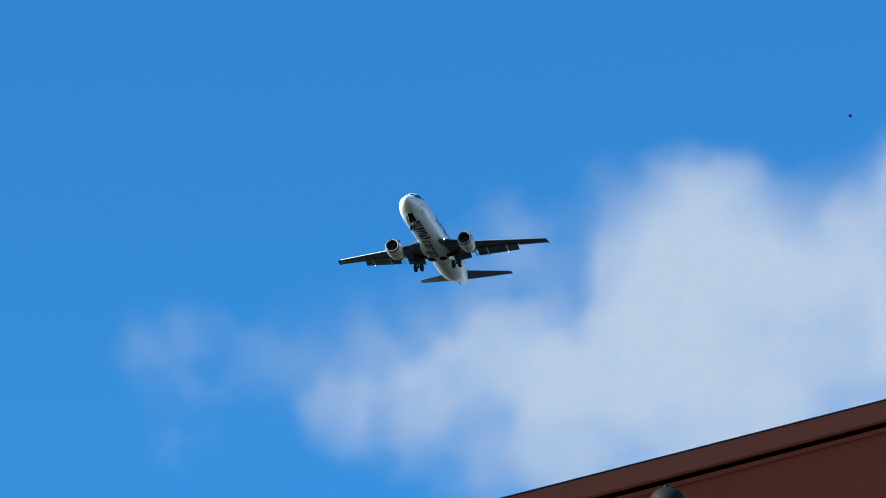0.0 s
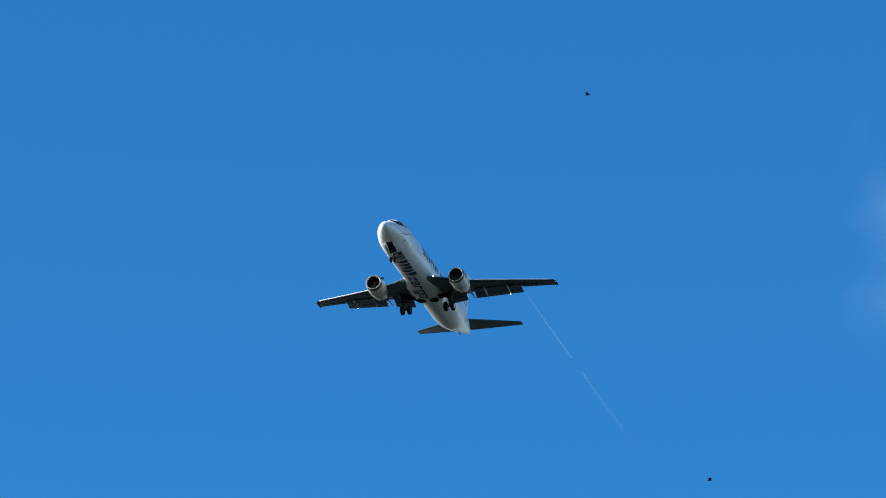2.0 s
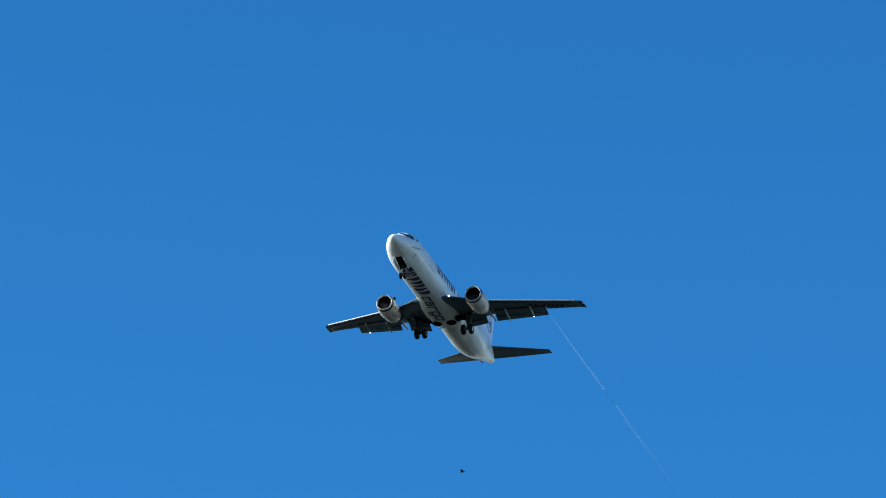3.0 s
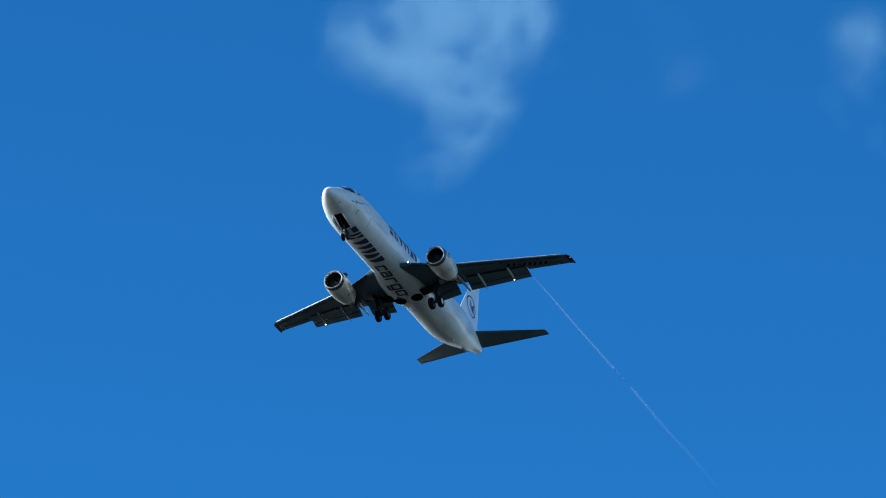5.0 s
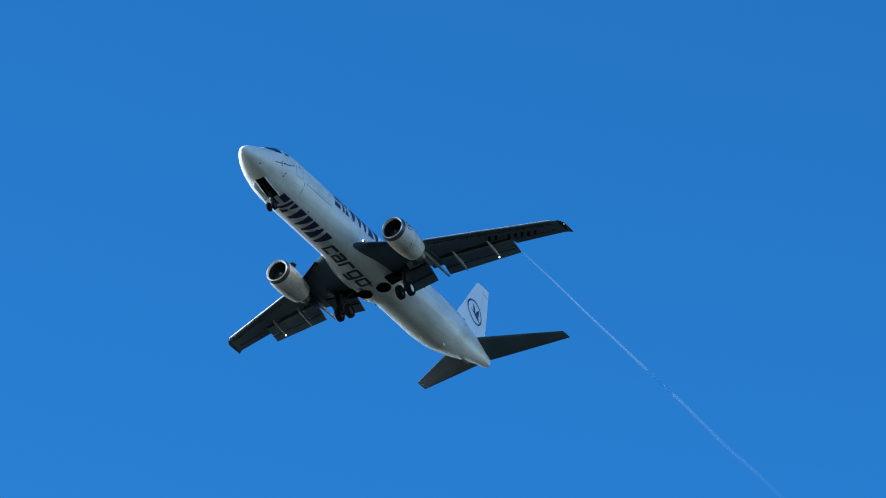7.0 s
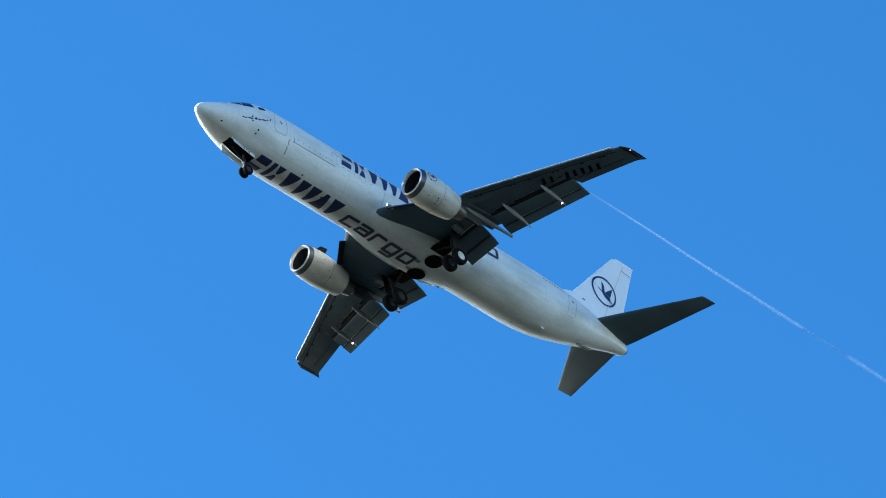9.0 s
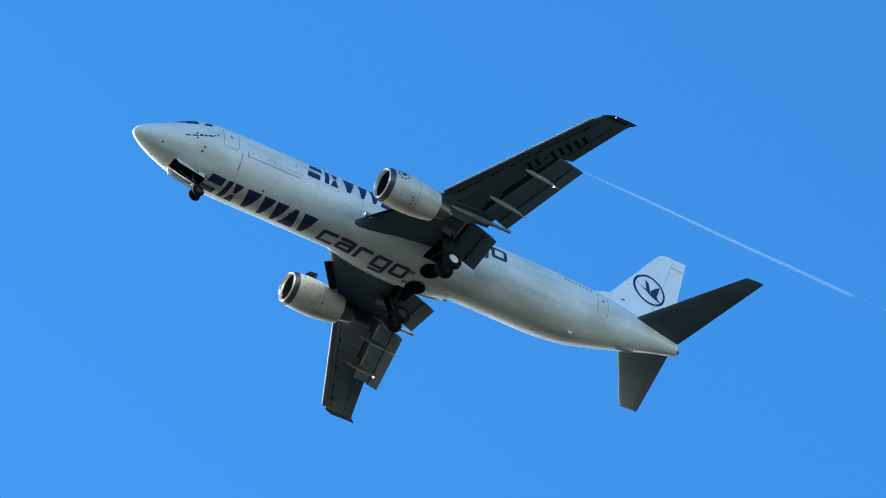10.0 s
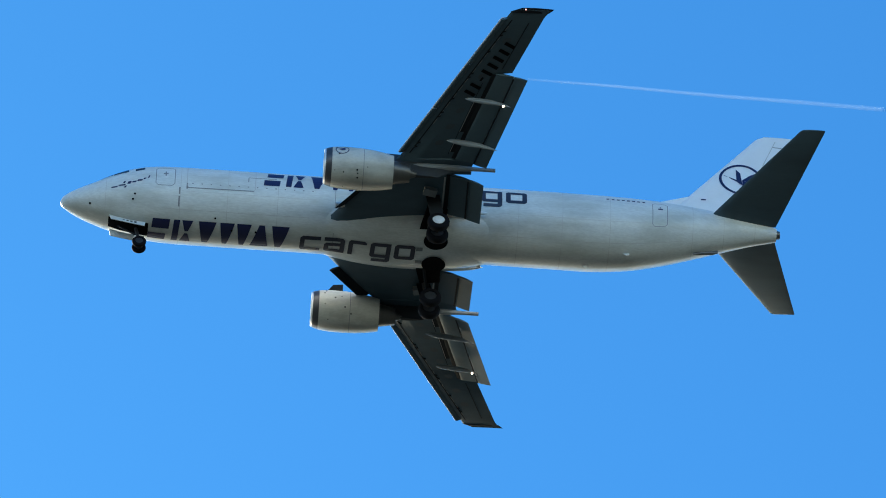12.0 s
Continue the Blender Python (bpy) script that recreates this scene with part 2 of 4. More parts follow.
# the word's wide square letters: a cell is full (#), empty (.) or has one corner cut off (a, b, c, d)
SQUARE_LETTERS = {
    "c": ["a########", "#########"] + ["##......."] * 5 + ["#########", "d########"],
    "a": ["########b", "#########", ".......##", "a########", "#########", "##.....##", "##.....##", "#########", "d########"],
    "r": ["a######b", "########"] + ["##......"] * 7,
    "g": ["a########", "#########"] + ["##.....##"] * 5 + ["#########", "d########", ".......##", ".########", ".#######c"],
    "o": ["a#######b", "#########"] + ["##.....##"] * 5 + ["#########", "d#######c"],
}


def cargo_mesh(length, height):
    """The word in wide square letters, flat, of a given length and height with its tail."""
    bm = bmesh.new()
    whole = sum(len(SQUARE_LETTERS[k][0]) for k in "cargo") + 4 * 1.6
    x0 = 0.0
    for k in "cargo":
        rows = SQUARE_LETTERS[k]
        for j, row in enumerate(rows):
            for i, cell in enumerate(row):
                if cell == ".":
                    continue
                top = 12 - j
                corners = [(i, top, "a"), (i + 1, top, "b"), (i + 1, top - 1, "c"), (i, top - 1, "d")]
                bm.faces.new([bm.verts.new(((x0 + u) / whole * length, v / 12 * height, 0)) for u, v, name in corners if name != cell])
        x0 += len(rows[0]) + 1.6
    bmesh.ops.remove_doubles(bm, verts=bm.verts, dist=0.001)
    return bm


def plain_blocks(length):
    """Plain blocks and wedges in the place of a brand name: way along it, and height from 0 to 1."""
    bar, wedge_down, wedge_up = ((0, 0), (1, 0), (1, 1), (0, 1)), ((0.37, 0), (0.63, 0), (0.94, 1), (0.06, 1)), ((0.06, 0), (0.94, 0), (0.63, 1), (0.37, 1))
    row = ((0.00, 0.86, 0.0, 0.36, bar), (0.12, 0.86, 0.60, 1.0, bar), (1.18, 0.30, 0.0, 1.0, bar), (1.55, 0.62, 0.0, 0.45, wedge_up), (1.55, 0.62, 0.55, 1.0, wedge_down),
           (2.35, 1.0, 0.0, 1.0, wedge_down), (3.42, 0.82, 0.0, 1.0, wedge_down), (4.26, 0.82, 0.0, 1.0, wedge_down), (5.02, 1.05, 0.0, 1.0, wedge_up), (5.98, 1.0, 0.0, 1.0, wedge_down))
    f = length / 6.98
    return [[((x + w * u) * f, z0 + (z1 - z0) * v) for u, v in shape] for x, w, z0, z1, shape in row]


# ---- setting: ground and the brown-roofed building ----
def build_ground():
    bm = bmesh.new()
    rings = [0.5, 20, 80, 250, 800, 2000, 4600]
    vs = [[bm.verts.new((r * math.cos(i * math.tau / 64), r * math.sin(i * math.tau / 64), 0.0)) for i in range(64)] for r in rings]
    bm.faces.new(vs[0])
    for r0, r1 in zip(vs, vs[1:]):
        for i in range(64):
            j = (i + 1) % 64
            bm.faces.new((r0[i], r0[j], r1[j], r1[i]))
    g = part("ground", bm, GROUND, smooth=False)
    tagged(g, "sunlit dark grass and asphalt ground to the horizon", "ground", kind="structure")


def build_house():
    """A gabled building in brown metal; its gable wall looks at the camera, in shade."""
    n = Vector((math.cos(radians(45)), math.sin(radians(45)), 0))
    w = Vector((-n.y, n.x, 0))
    base = Vector((0, 0, 0)) - n * 24.1

    def p(u, d, z):
        """Along the gable, in front of its wall, and up."""
        return base + w * u + n * d + Vector((0, 0, z))

    def rake(u):
        return 9.626 + (min(u, 48 - u) - 15.9) * 0.333
    u0, um, u1, back = 8.0, 24.0, 40.0, -16.0
    house = new("metal_clad_building")
    house.matrix_world = Matrix.Identity(4)
    tagged(house, "brown metal-clad building with a shallow gabled roof", "building")

    def slab(ring, thick):
        """A flat outline on the gable with a depth."""
        return loft([[p(u, 0, z) for u, z in ring], [p(u, -thick, z) for u, z in ring]])
    low = 0.155
    # gable wall in upright panels with small joints
    count = 6
    for i in range(count):
        a, b = u0 + (u1 - u0) * i / count, u0 + (u1 - u0) * (i + 1) / count - 0.008
        ring = [(a, 0), (b, 0), (b, rake(b) - low), (a, rake(a) - low)]
        part("wall_panel", slab(ring, 0.12), BROWN_WALL, house, smooth=False)
    for u in (u0 + 0.05, u1 - 0.05):
        part("side_wall", loft([[p(u, -0.13, 0), p(u, back, 0), p(u, back, rake(u) - low), p(u, -0.13, rake(u) - low)], [p(u + (0.1 if u < um else -0.1), d, z) for d, z in ((-0.13, 0), (back, 0), (back, rake(u) - low), (-0.13, rake(u) - low))]]), BROWN_WALL, house, smooth=False)
    part("back_wall", loft([[p(u, back, z) for u, z in ((u0, 0), (u1, 0), (u1, rake(u1) - low), (um, rake(um) - low), (u0, rake(u0) - low))], [p(u, back + 0.12, z) for u, z in ((u0, 0), (u1, 0), (u1, rake(u1) - low), (um, rake(um) - low), (u0, rake(u0) - low))]]), BROWN_WALL, house, smooth=False)
    for a, b in ((u0 - 0.4, um), (um, u1 + 0.4)):
        # roof sheet, and the folded flashing along its edge
        part("roof_sheet", loft([[p(a, 0.05, rake(a) - 0.03), p(b, 0.05, rake(b) - 0.03), p(b, back - 0.3, rake(b) - 0.03), p(a, back - 0.3, rake(a) - 0.03)], [p(a, 0.05, rake(a) - 0.09), p(b, 0.05, rake(b) - 0.09), p(b, back - 0.3, rake(b) - 0.09), p(a, back - 0.3, rake(a) - 0.09)]]), BROWN, house, "brown metal roof sheet", smooth=False)
        profile = ((-0.10, 0.0), (0.10, 0.0), (0.10, -0.105), (0.085, -0.117), (0.05, -0.117), (0.05, -0.105), (0.085, -0.095), (0.085, -0.02), (-0.10, -0.015))
        part("edge_flashing", loft([[p(u, d, rake(u) + z) for d, z in profile] for u in np.linspace(a, b, 9)]), BROWN, house, "brown folded metal flashing", smooth=False)
        part("edge_strip", loft([[p(u, d, rake(u) + z) for d, z in ((0.06, 0.003), (0.06, 0.005), (0.104, 0.004), (0.104, -0.005), (0.101, -0.005), (0.101, 0.003))] for u in np.linspace(a, b, 9)]), DARK, house, "thin dark strip along the roof edge", smooth=False)
        part("wall_trim", loft([[p(u, d, rake(u) + z) for d, z in ((0.004, -0.14), (0.03, -0.14), (0.03, -0.165), (0.004, -0.165))] for u in np.linspace(a + 0.4, b - 0.02, 5)]), BROWN_WALL, house, smooth=False)
    # a dark domed lamp on a bracket below the flashing
    lamp = new("wall_lamp")
    tagged(lamp, "dark domed lamp on a short bracket beneath the roof edge", "lamp")
    c = p(16.66, 0.30, 9.616)
    rings = []
    for i in range(10):
        g = radians(90 * i / 9)
        rings.append([c + Vector((0.092 * math.cos(k * math.tau / 24) * max(0.02, math.sin(g)), 0.092 * math.sin(k * math.tau / 24) * max(0.02, math.sin(g)), 0.075 * math.cos(g))) for k in range(24)])
    rings.append([v + Vector((0, 0, -0.10)) for v in rings[-1]])
    part("dome", loft(rings), BLACK, lamp, "dark dull dome")
    part("top_stud", tube(tube(bmesh.new(), c + Vector((0, 0, 0.07)), c + Vector((0, 0, 0.082)), 0.016), c + Vector((0, 0, 0.082)), c + Vector((0, 0, 0.09)), 0.009), BLACK, lamp)
    part("bracket", tube(bmesh.new(), c + Vector((0, 0, -0.08)), p(16.66, -0.02, 9.56), 0.025), BLACK, lamp)


# ---- the aeroplane ----
def build_plane():
    plane = new("cargo_aeroplane")
    tagged(plane, "white twin-engine cargo aeroplane with wheels and flaps down, in flight", "aeroplane")

    # body
    stations = sorted(set(list(np.linspace(-0.19, 6.2, 44)) + [-0.197, -0.17, -0.15] + list(np.linspace(6.2, 24, 30)) + list(np.linspace(24, 35.72, 36))))
    rings = [[skin(s, k * 3.75) for k in range(96)] for s in stations]
    part("fuselage", loft(rings), WHITE, plane, "white fuselage with faint streaks of dirt")
    # wing-to-body fairing
    rings = []
    for i in range(26):
        t = i / 25
        s = 12.3 + t * 9.6
        f = math.sin(math.pi * min(1, max(0.0, t))) ** 0.5
        half, deep = 1.0 + 0.98 * f, 1.62 + 0.64 * f
        rings.append([at(s, half * math.copysign(abs(math.cos(k * math.pi / 16)) ** 0.75, math.cos(k * math.pi / 16)), -0.85 - (deep - 0.85) * math.sin(k * math.pi / 16) ** 0.8) for k in range(17)])
    part("belly_fairing", loft(rings, closed=False), WHITE, plane)
    def fairing_z(u, y):
        """The bottom of the wing-to-body fairing."""
        f = math.sin(math.pi * (u - 12.3) / 9.6) ** 0.5
        half, deep = 1.0 + 0.98 * f, 1.62 + 0.64 * f
        c = min(1, abs(y) / half) ** (1 / 0.75)
        return -0.85 - (deep - 0.85) * math.sqrt(max(0, 1 - c * c)) ** 0.8
    for y0 in (0.06, -0.84):
        bm = bmesh.new()
        rows = [[at(u, y, fairing_z(u, y) - 0.015) for y in (y0, y0 + 0.12, y0 + 0.24)] for u in (17.62, 17.78, 17.94)]
        loft(rows, bm, closed=False)
        part("belly_panel", bm, PALE, plane, "small grey belly panel", smooth=False)
    for side in (1, -1):
        part("root_fairing", canoe(side * 1.88, 18.6, 21.1, -1.30, -1.12, 0.40, 0.46), WHITE, plane, "white fairing behind the wing root")
    # auxiliary exhaust and tail skid
    bm = tube(bmesh.new(), at(35.65, 0, 0.64), at(35.90, 0, 0.66), 0.24, 0.20)
    part("tail_exhaust", bm, BURNT, plane)
    bm = loft([[at(s, w * math.cos(k * math.tau / 10), body_bottom(s) - 0.02 - d + 0.10 * math.sin(k * math.tau / 10)) for k in range(10)] for s, w, d in ((31.5, 0.02, 0), (31.9, 0.09, 0.10), (32.5, 0.11, 0.24), (32.75, 0.04, 0.22))])
    part("tail_skid", bm, BURNT, plane)

    # cockpit windows, both sides
    for side in (1, -1):
        for s0, s1, g0, g1, g2, g3 in ((1.78, 2.36, 40, 84, 28, 83), (2.40, 3.12, 25, 57, 24, 57), (3.46, 3.92, 22, 33, 24, 33)):
            f = []
            n = 4
            for i in range(n):
                for j in range(n):
                    def corner(a, b):
                        s = s0 + (s1 - s0) * a
                        lo, hi = g0 + (g2 - g0) * a, g1 + (g3 - g1) * a
                        g = lo + (hi - lo) * b
                        return (s, g if side > 0 else 180 - g)
                    f.append([corner(i / n, j / n), corner((i + 1) / n, j / n), corner((i + 1) / n, (j + 1) / n), corner(i / n, (j + 1) / n)])
            part("cockpit_window", on_body(f, 0.012), GLASS, plane, "dark cockpit glass")

    # doors drawn by their joints
    def outline(name, s0, s1, g0, g1, side=1, label=""):
        rs, rg = 0.12, 4.0
        pts = [(s0, g0 + rg), (s0, g1 - rg), (s0 + rs, g1), (s1 - rs, g1), (s1, g1 - rg), (s1, g0 + rg), (s1 - rs, g0), (s0 + rs, g0), (s0, g0 + rg)]
        if side < 0:
            pts = [(s, 180 - g) for s, g in pts]
        return part(name, strip(pts, 0.035, 1.0), SEAM if name == "cargo_door" else LINE, plane, label, smooth=False)
    for side in (1, -1):
        outline("front_door", 4.50, 5.44, -14, 27, side, "grey outline of a closed door")
        outline("rear_door", 29.33, 30.08, -30, 22, side, "grey outline of a closed door")
    outline("cargo_door", 6.05, 9.45, -16, 62, 1, "faint outline of a large cargo door")
    part("door_handle", on_body([[(4.86, 8), (5.10, 8), (5.10, 11), (4.86, 11)], [(4.95, 4), (5.01, 4), (5.01, 15), (4.95, 15)]], 0.012), LINE, plane, smooth=False)
    part("door_handle", on_body([[(29.6, 4), (29.85, 4), (29.85, 7), (29.6, 7)], [(29.69, 8), (29.76, 8), (29.76, 11), (29.69, 11)]], 0.012), NAVY, plane, smooth=False)
    part("skin_joint", strip([(13.45, 60), (13.45, -150)], 0.022), LINE, plane, smooth=False)
    for s, g0, g1 in ((5.70, -16, -27), (5.70, -30, -46), (6.06, -8, -18)):
        part("door_hinge", strip([(s, g0), (s, g1)], 0.07), LINE, plane, "grey hinge line of the cargo door", smooth=False)
    part("door_hinge", strip([(6.06, -16), (9.4, -15)], 0.05, 1.5, off=0.012), LINE, plane, "grey hinge line of the cargo door", smooth=False)
    part("small_hatch", strip([(9.1, 2), (9.1, 12), (10.5, 12)], 0.04, 1.2), LINE, plane, "grey outline of a small hatch", smooth=False)
    for s in (2.05, 5.75, 8.1, 10.6, 22.6, 24.8, 27.2, 31.4, 33.0, 34.6):
        part("skin_joint", strip([(s, 85), (s, -175)], 0.02, off=0.006), SEAM, plane, smooth=False)
    for g, s0, s1 in ((-22, 5.8, 12.6), (-50, 4.9, 12.2), (14, 9.6, 28.5), (-24, 21.6, 29.2), (-58, 21.8, 31.0), (-128, 21.8, 31.0)):
        part("lap_joint", strip([(s0, g), (s1, g)], 0.02, 0.55, off=0.006), SEAM, plane, smooth=False)
    for s, g in ((7.55, -60), (3.42, -38), (1.3, -50), (3.5, -29), (8.4, -78), (9.6, -78)):
        bm = tube(bmesh.new(), skin(s, g, -0.02), skin(s, g, 0.04), 0.06, 0.045, 10)
        part("small_vent", bm, WELL, plane)
    for s, g in ((20.6, -128), (27.9, -75), (25.9, -100)):
        bm = foil_panel([(skin(s, g, -0.05), skin(s + 0.35, g, -0.05), 0.12), (skin(s + 0.15, g, 0.17), skin(s + 0.32, g, 0.17), 0.12)])
        part("blade_aerial", bm, WHITE, plane)
    # two rows of rivet-like marks above the cargo door line
    for i in range(14):
        s = 6.3 + i * 0.46
        part("skin_mark", on_body([[(s, -9.0), (s + 0.07, -9.0), (s + 0.07, -7.4), (s, -7.4)]], 0.01), LINE, plane, smooth=False)

    # lettering: the brand as plain blocks and wedges, and the word after it
    for q in plain_blocks(7.0):
        part("name_block", on_body([[(4.22 + x + 0.12 * y, -107 + 41 * y) for x, y in q]], 0.02), NAVY, plane, "plain navy block under the belly", smooth=False)
    for q in plain_blocks(6.5):
        part("name_block", on_body([[(9.85 + x + 0.1 * y, -3 + 33 * y) for x, y in q]], 0.014), NAVY, plane, "plain navy block on the side", smooth=False)
    # the word under the belly lies partly on the fairing, whose bottom is lower
    bm = cargo_mesh(5.75, 1.32)
    for v in bm.verts:
        s, y = 11.78 + v.co.x + 0.05 * v.co.y, -0.93 + v.co.y
        t = (s - 12.3) / 9.6
        z = body_bottom(s) + (1 - math.sqrt(max(0, 1 - (y / 1.88) ** 2))) * 2.0
        if t > 0:
            f = math.sin(math.pi * t) ** 0.5
            half, deep = 1.0 + 0.98 * f, 1.62 + 0.64 * f
            c = min(1, abs(y) / half) ** (1 / 0.75)
            z = min(z, -0.85 - (deep - 0.85) * math.sqrt(max(0, 1 - c * c)) ** 0.8)
        v.co = at(s, y, z - 0.02)
    part("belly_word", bm, SLATE, plane, "slate-grey word under the belly", smooth=False)
    bm = cargo_mesh(5.9, 1.0)
    for v in bm.verts:
        v.co = skin(17.1 + v.co.x, -14 + 34 * v.co.y, 0.014)
    part("side_word", bm, SLATE, plane, "slate-grey word on white paint", smooth=False)
    # small marks: plain bars for the script beside the cockpit and the code near the tail
    for c, wide, low, tall in ((2.28, 0.30, 0, 3.0), (2.64, 0.34, 0.4, 3.0), (2.86, 0.10, 4.2, 4.6), (2.92, 0.10, -5.5, 3.5), (3.08, 0.16, 0.6, 5.5), (3.30, 0.20, 1.4, 3.0), (3.56, 0.24, 2.0, 3.4), (3.86, 0.10, 3.2, 3.2), (4.08, 0.07, 4.0, 6.0)):
        g = -15 + (c - 2.3) * 5.5 + low
        part("script_bar", on_body([[(c, g), (c + wide, g), (c + wide + 0.06, g + tall), (c + 0.06, g + tall)]], 0.012), NAVY, plane, "small dark bar beside the cockpit", smooth=False)
    for i in range(8):
        c = 27.0 + i * 0.26
        part("code_bar", on_body([[(c, 20), (c + 0.14, 20), (c + 0.14, 24), (c, 24)]], 0.012), NAVY, plane, "small dark bar", smooth=False)

    # fin
    part("fin", vertical_foil([(1.2, 30.05, 35.3, 0.10), (2.4, 30.83, 35.55, 0.10), (7.60, 34.86, 36.78, 0.09), (7.85, 35.25, 36.88, 0.05)]), FIN_WHITE, plane, "white tail fin")
    part("dorsal_fin", vertical_foil([(1.6, 27.6, 32.2, 0.035), (2.05, 28.3, 32.0, 0.035), (2.6, 30.1, 32.0, 0.05), (3.05, 31.3, 32.4, 0.05)]), FIN_WHITE, plane)
    for side in (1, -1):
        bm = bmesh.new()
        n, cx, cz, ro, ri = 48, 34.02, 4.40, 1.12, 0.98
        fin_y = lambda s, z: side * fin_half(s, z) + side * 0.014
        ring = []
        for i in range(n):
            c, q = math.cos(i * math.tau / n), math.sin(i * math.tau / n)
            ring.append([bm.verts.new(at(cx + r * c, fin_y(cx + r * c, cz + r * q), cz + r * q)) for r in (ri, ro)])
        for i in range(n):
            a2, b2 = ring[i], ring[(i + 1) % n]
            bm.faces.new((a2[0], a2[1], b2[1], b2[0]))
        part("fin_ring", bm, NAVY, plane, "navy ring on the fin", smooth=False)
        bm = bmesh.new()
        for quad in (((-0.78, 0.20), (-0.20, -0.10), (0.02, -0.42), (-0.16, -0.22)), ((-0.20, 0.52), (-0.02, 0.30), (0.06, -0.40), (-0.18, -0.20)), ((0.06, -0.42), (0.62, -0.62), (0.40, -0.30), (0.05, -0.10)), ((0.05, -0.10), (0.42, -0.28), (0.62, 0.38), (0.36, 0.20))):
            bm.faces.new([bm.verts.new(at(cx + 1.25 * x, fin_y(cx + 1.25 * x, cz + 0.08 + 1.25 * z), cz + 0.08 + 1.25 * z)) for x, z in quad])
        part("fin_emblem", bm, NAVY, plane, "plain navy shape within the ring", smooth=False)

        bm = bmesh.new()
        for z0, z1 in ((2.3, 4.0), (4.0, 5.8), (5.8, 7.5)):
            q = [(33.95 + (z0 - 2.3) * 0.365, z0), (33.99 + (z0 - 2.3) * 0.365, z0), (33.99 + (z1 - 2.3) * 0.365, z1), (33.95 + (z1 - 2.3) * 0.365, z1)]
            bm.faces.new([bm.verts.new(at(s, fin_y(s, z), z)) for s, z in q])
        part("rudder_joint", bm, SEAM, plane, smooth=False)
        for name, mat, s0, s1, z0, z1 in (("fin_mark", NAVY, 31.95, 32.20, 2.62, 2.72), ("rudder_tip_joint", LINE, 35.72, 36.60, 7.02, 7.07)):
            bm = bmesh.new()
            bm.faces.new([bm.verts.new(at(u, fin_y(u, z), z)) for u, z in ((s0, z0), (s1, z0), (s1, z1), (s0, z1))])
            part(name, bm, mat, plane, smooth=False)
    for side in (1, -1):
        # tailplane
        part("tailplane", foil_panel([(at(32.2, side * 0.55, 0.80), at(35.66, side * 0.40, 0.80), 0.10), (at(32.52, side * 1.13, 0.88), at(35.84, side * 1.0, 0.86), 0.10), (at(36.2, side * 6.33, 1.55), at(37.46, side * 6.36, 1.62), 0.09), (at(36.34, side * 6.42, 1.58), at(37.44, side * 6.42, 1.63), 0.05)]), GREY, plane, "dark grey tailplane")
        # wing, without its trailing flaps
        secs = []
        for y in (1.2, 1.9, 3.4, 4.36, 4.40, 4.9, 5.28, 5.32, 7.0, 9.0, 10.55, 10.65, 12.4, 14.0, 14.3, 14.45):
            cut = 0.55 if y < 4.38 or 5.3 < y < 10.6 else -0.25 if y < 5.3 else 0.0
            th = 0.13 if y < 3 else 0.115 if y < 10.6 else 0.10 if y < 14.2 else 0.05
            secs.append((at(wing_le(y), side * y, wing_z(y)), at(wing_te(y) - cut, side * y, wing_z(y) + 0.02), th))
        wing_bm = foil_panel(secs)
        tree = BVHTree.FromBMesh(wing_bm)

        def under(s, y, off):
            """A point just below the wing's lower skin."""
            p = at(s, side * y, -6)
            hit = tree.ray_cast(p, Vector((0, 0, 1)))[0]
            return (hit if hit else at(s, side * y, wing_z(y))) - Vector((0, 0, off))

        def under_strip(rows, off=0.012):
            """A thin plate on the lower skin, from rows of span, fore station and aft station."""
            bm = bmesh.new()
            pts = [[under(s0, y, off), under(s1, y, off)] for y, s0, s1 in rows]
            vs = [[bm.verts.new(p) for p in r] for r in pts]
            for u, v in zip(vs, vs[1:]):
                bm.faces.new((u[0], u[1], v[1], v[0]))
            return bm
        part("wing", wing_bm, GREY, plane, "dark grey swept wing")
        part("wing_tip_cap", foil_panel([(at(wing_le(y) - 0.03, side * y, wing_z(y) + 0.01), at(wing_te(y) + 0.06, side * y, wing_z(y) + 0.04), th) for y, th in ((14.26, 0.105), (14.40, 0.07), (14.52, 0.03))]), DARK, plane, "dark wing tip cap")
        # joints, tank covers and slots under the wing
        span = [5.6 + i * 0.55 for i in range(16)]
        part("slat_slot", under_strip([(y, wing_le(y) + 0.28, wing_le(y) + 0.34) for y in span]), DARK, plane, smooth=False)
        part("spar_joint", under_strip([(y, wing_te(y) - 1.22, wing_te(y) - 1.19) for y in span[:9]]), DARK, plane, smooth=False)
        # dark plates on the skin stand for shade in the flap gap
        for y0, y1 in ((5.75, 6.45), (7.0, 8.95)):
            part("flap_gap", under_strip([(y, wing_te(y) - 1.16, wing_te(y) - 0.60) for y in (y0, 0.5 * (y0 + y1), y1)], 0.02), DARK, plane, "dark plate for the shade before the lowered flap", smooth=False)
            part("gap_edge", under_strip([(y, wing_te(y) - 1.19, wing_te(y) - 1.16) for y in (y0, 0.5 * (y0 + y1), y1)], 0.022), BRIGHT, plane, "pale edge of the flap gap", smooth=False)
        part("gap_edge", under_strip([(y, wing_te(y) - 1.06, wing_te(y) - 0.98) for y in (2.3, 3.2, 4.2)], 0.022), BRIGHT, plane, "pale edge of the flap gap", smooth=False)
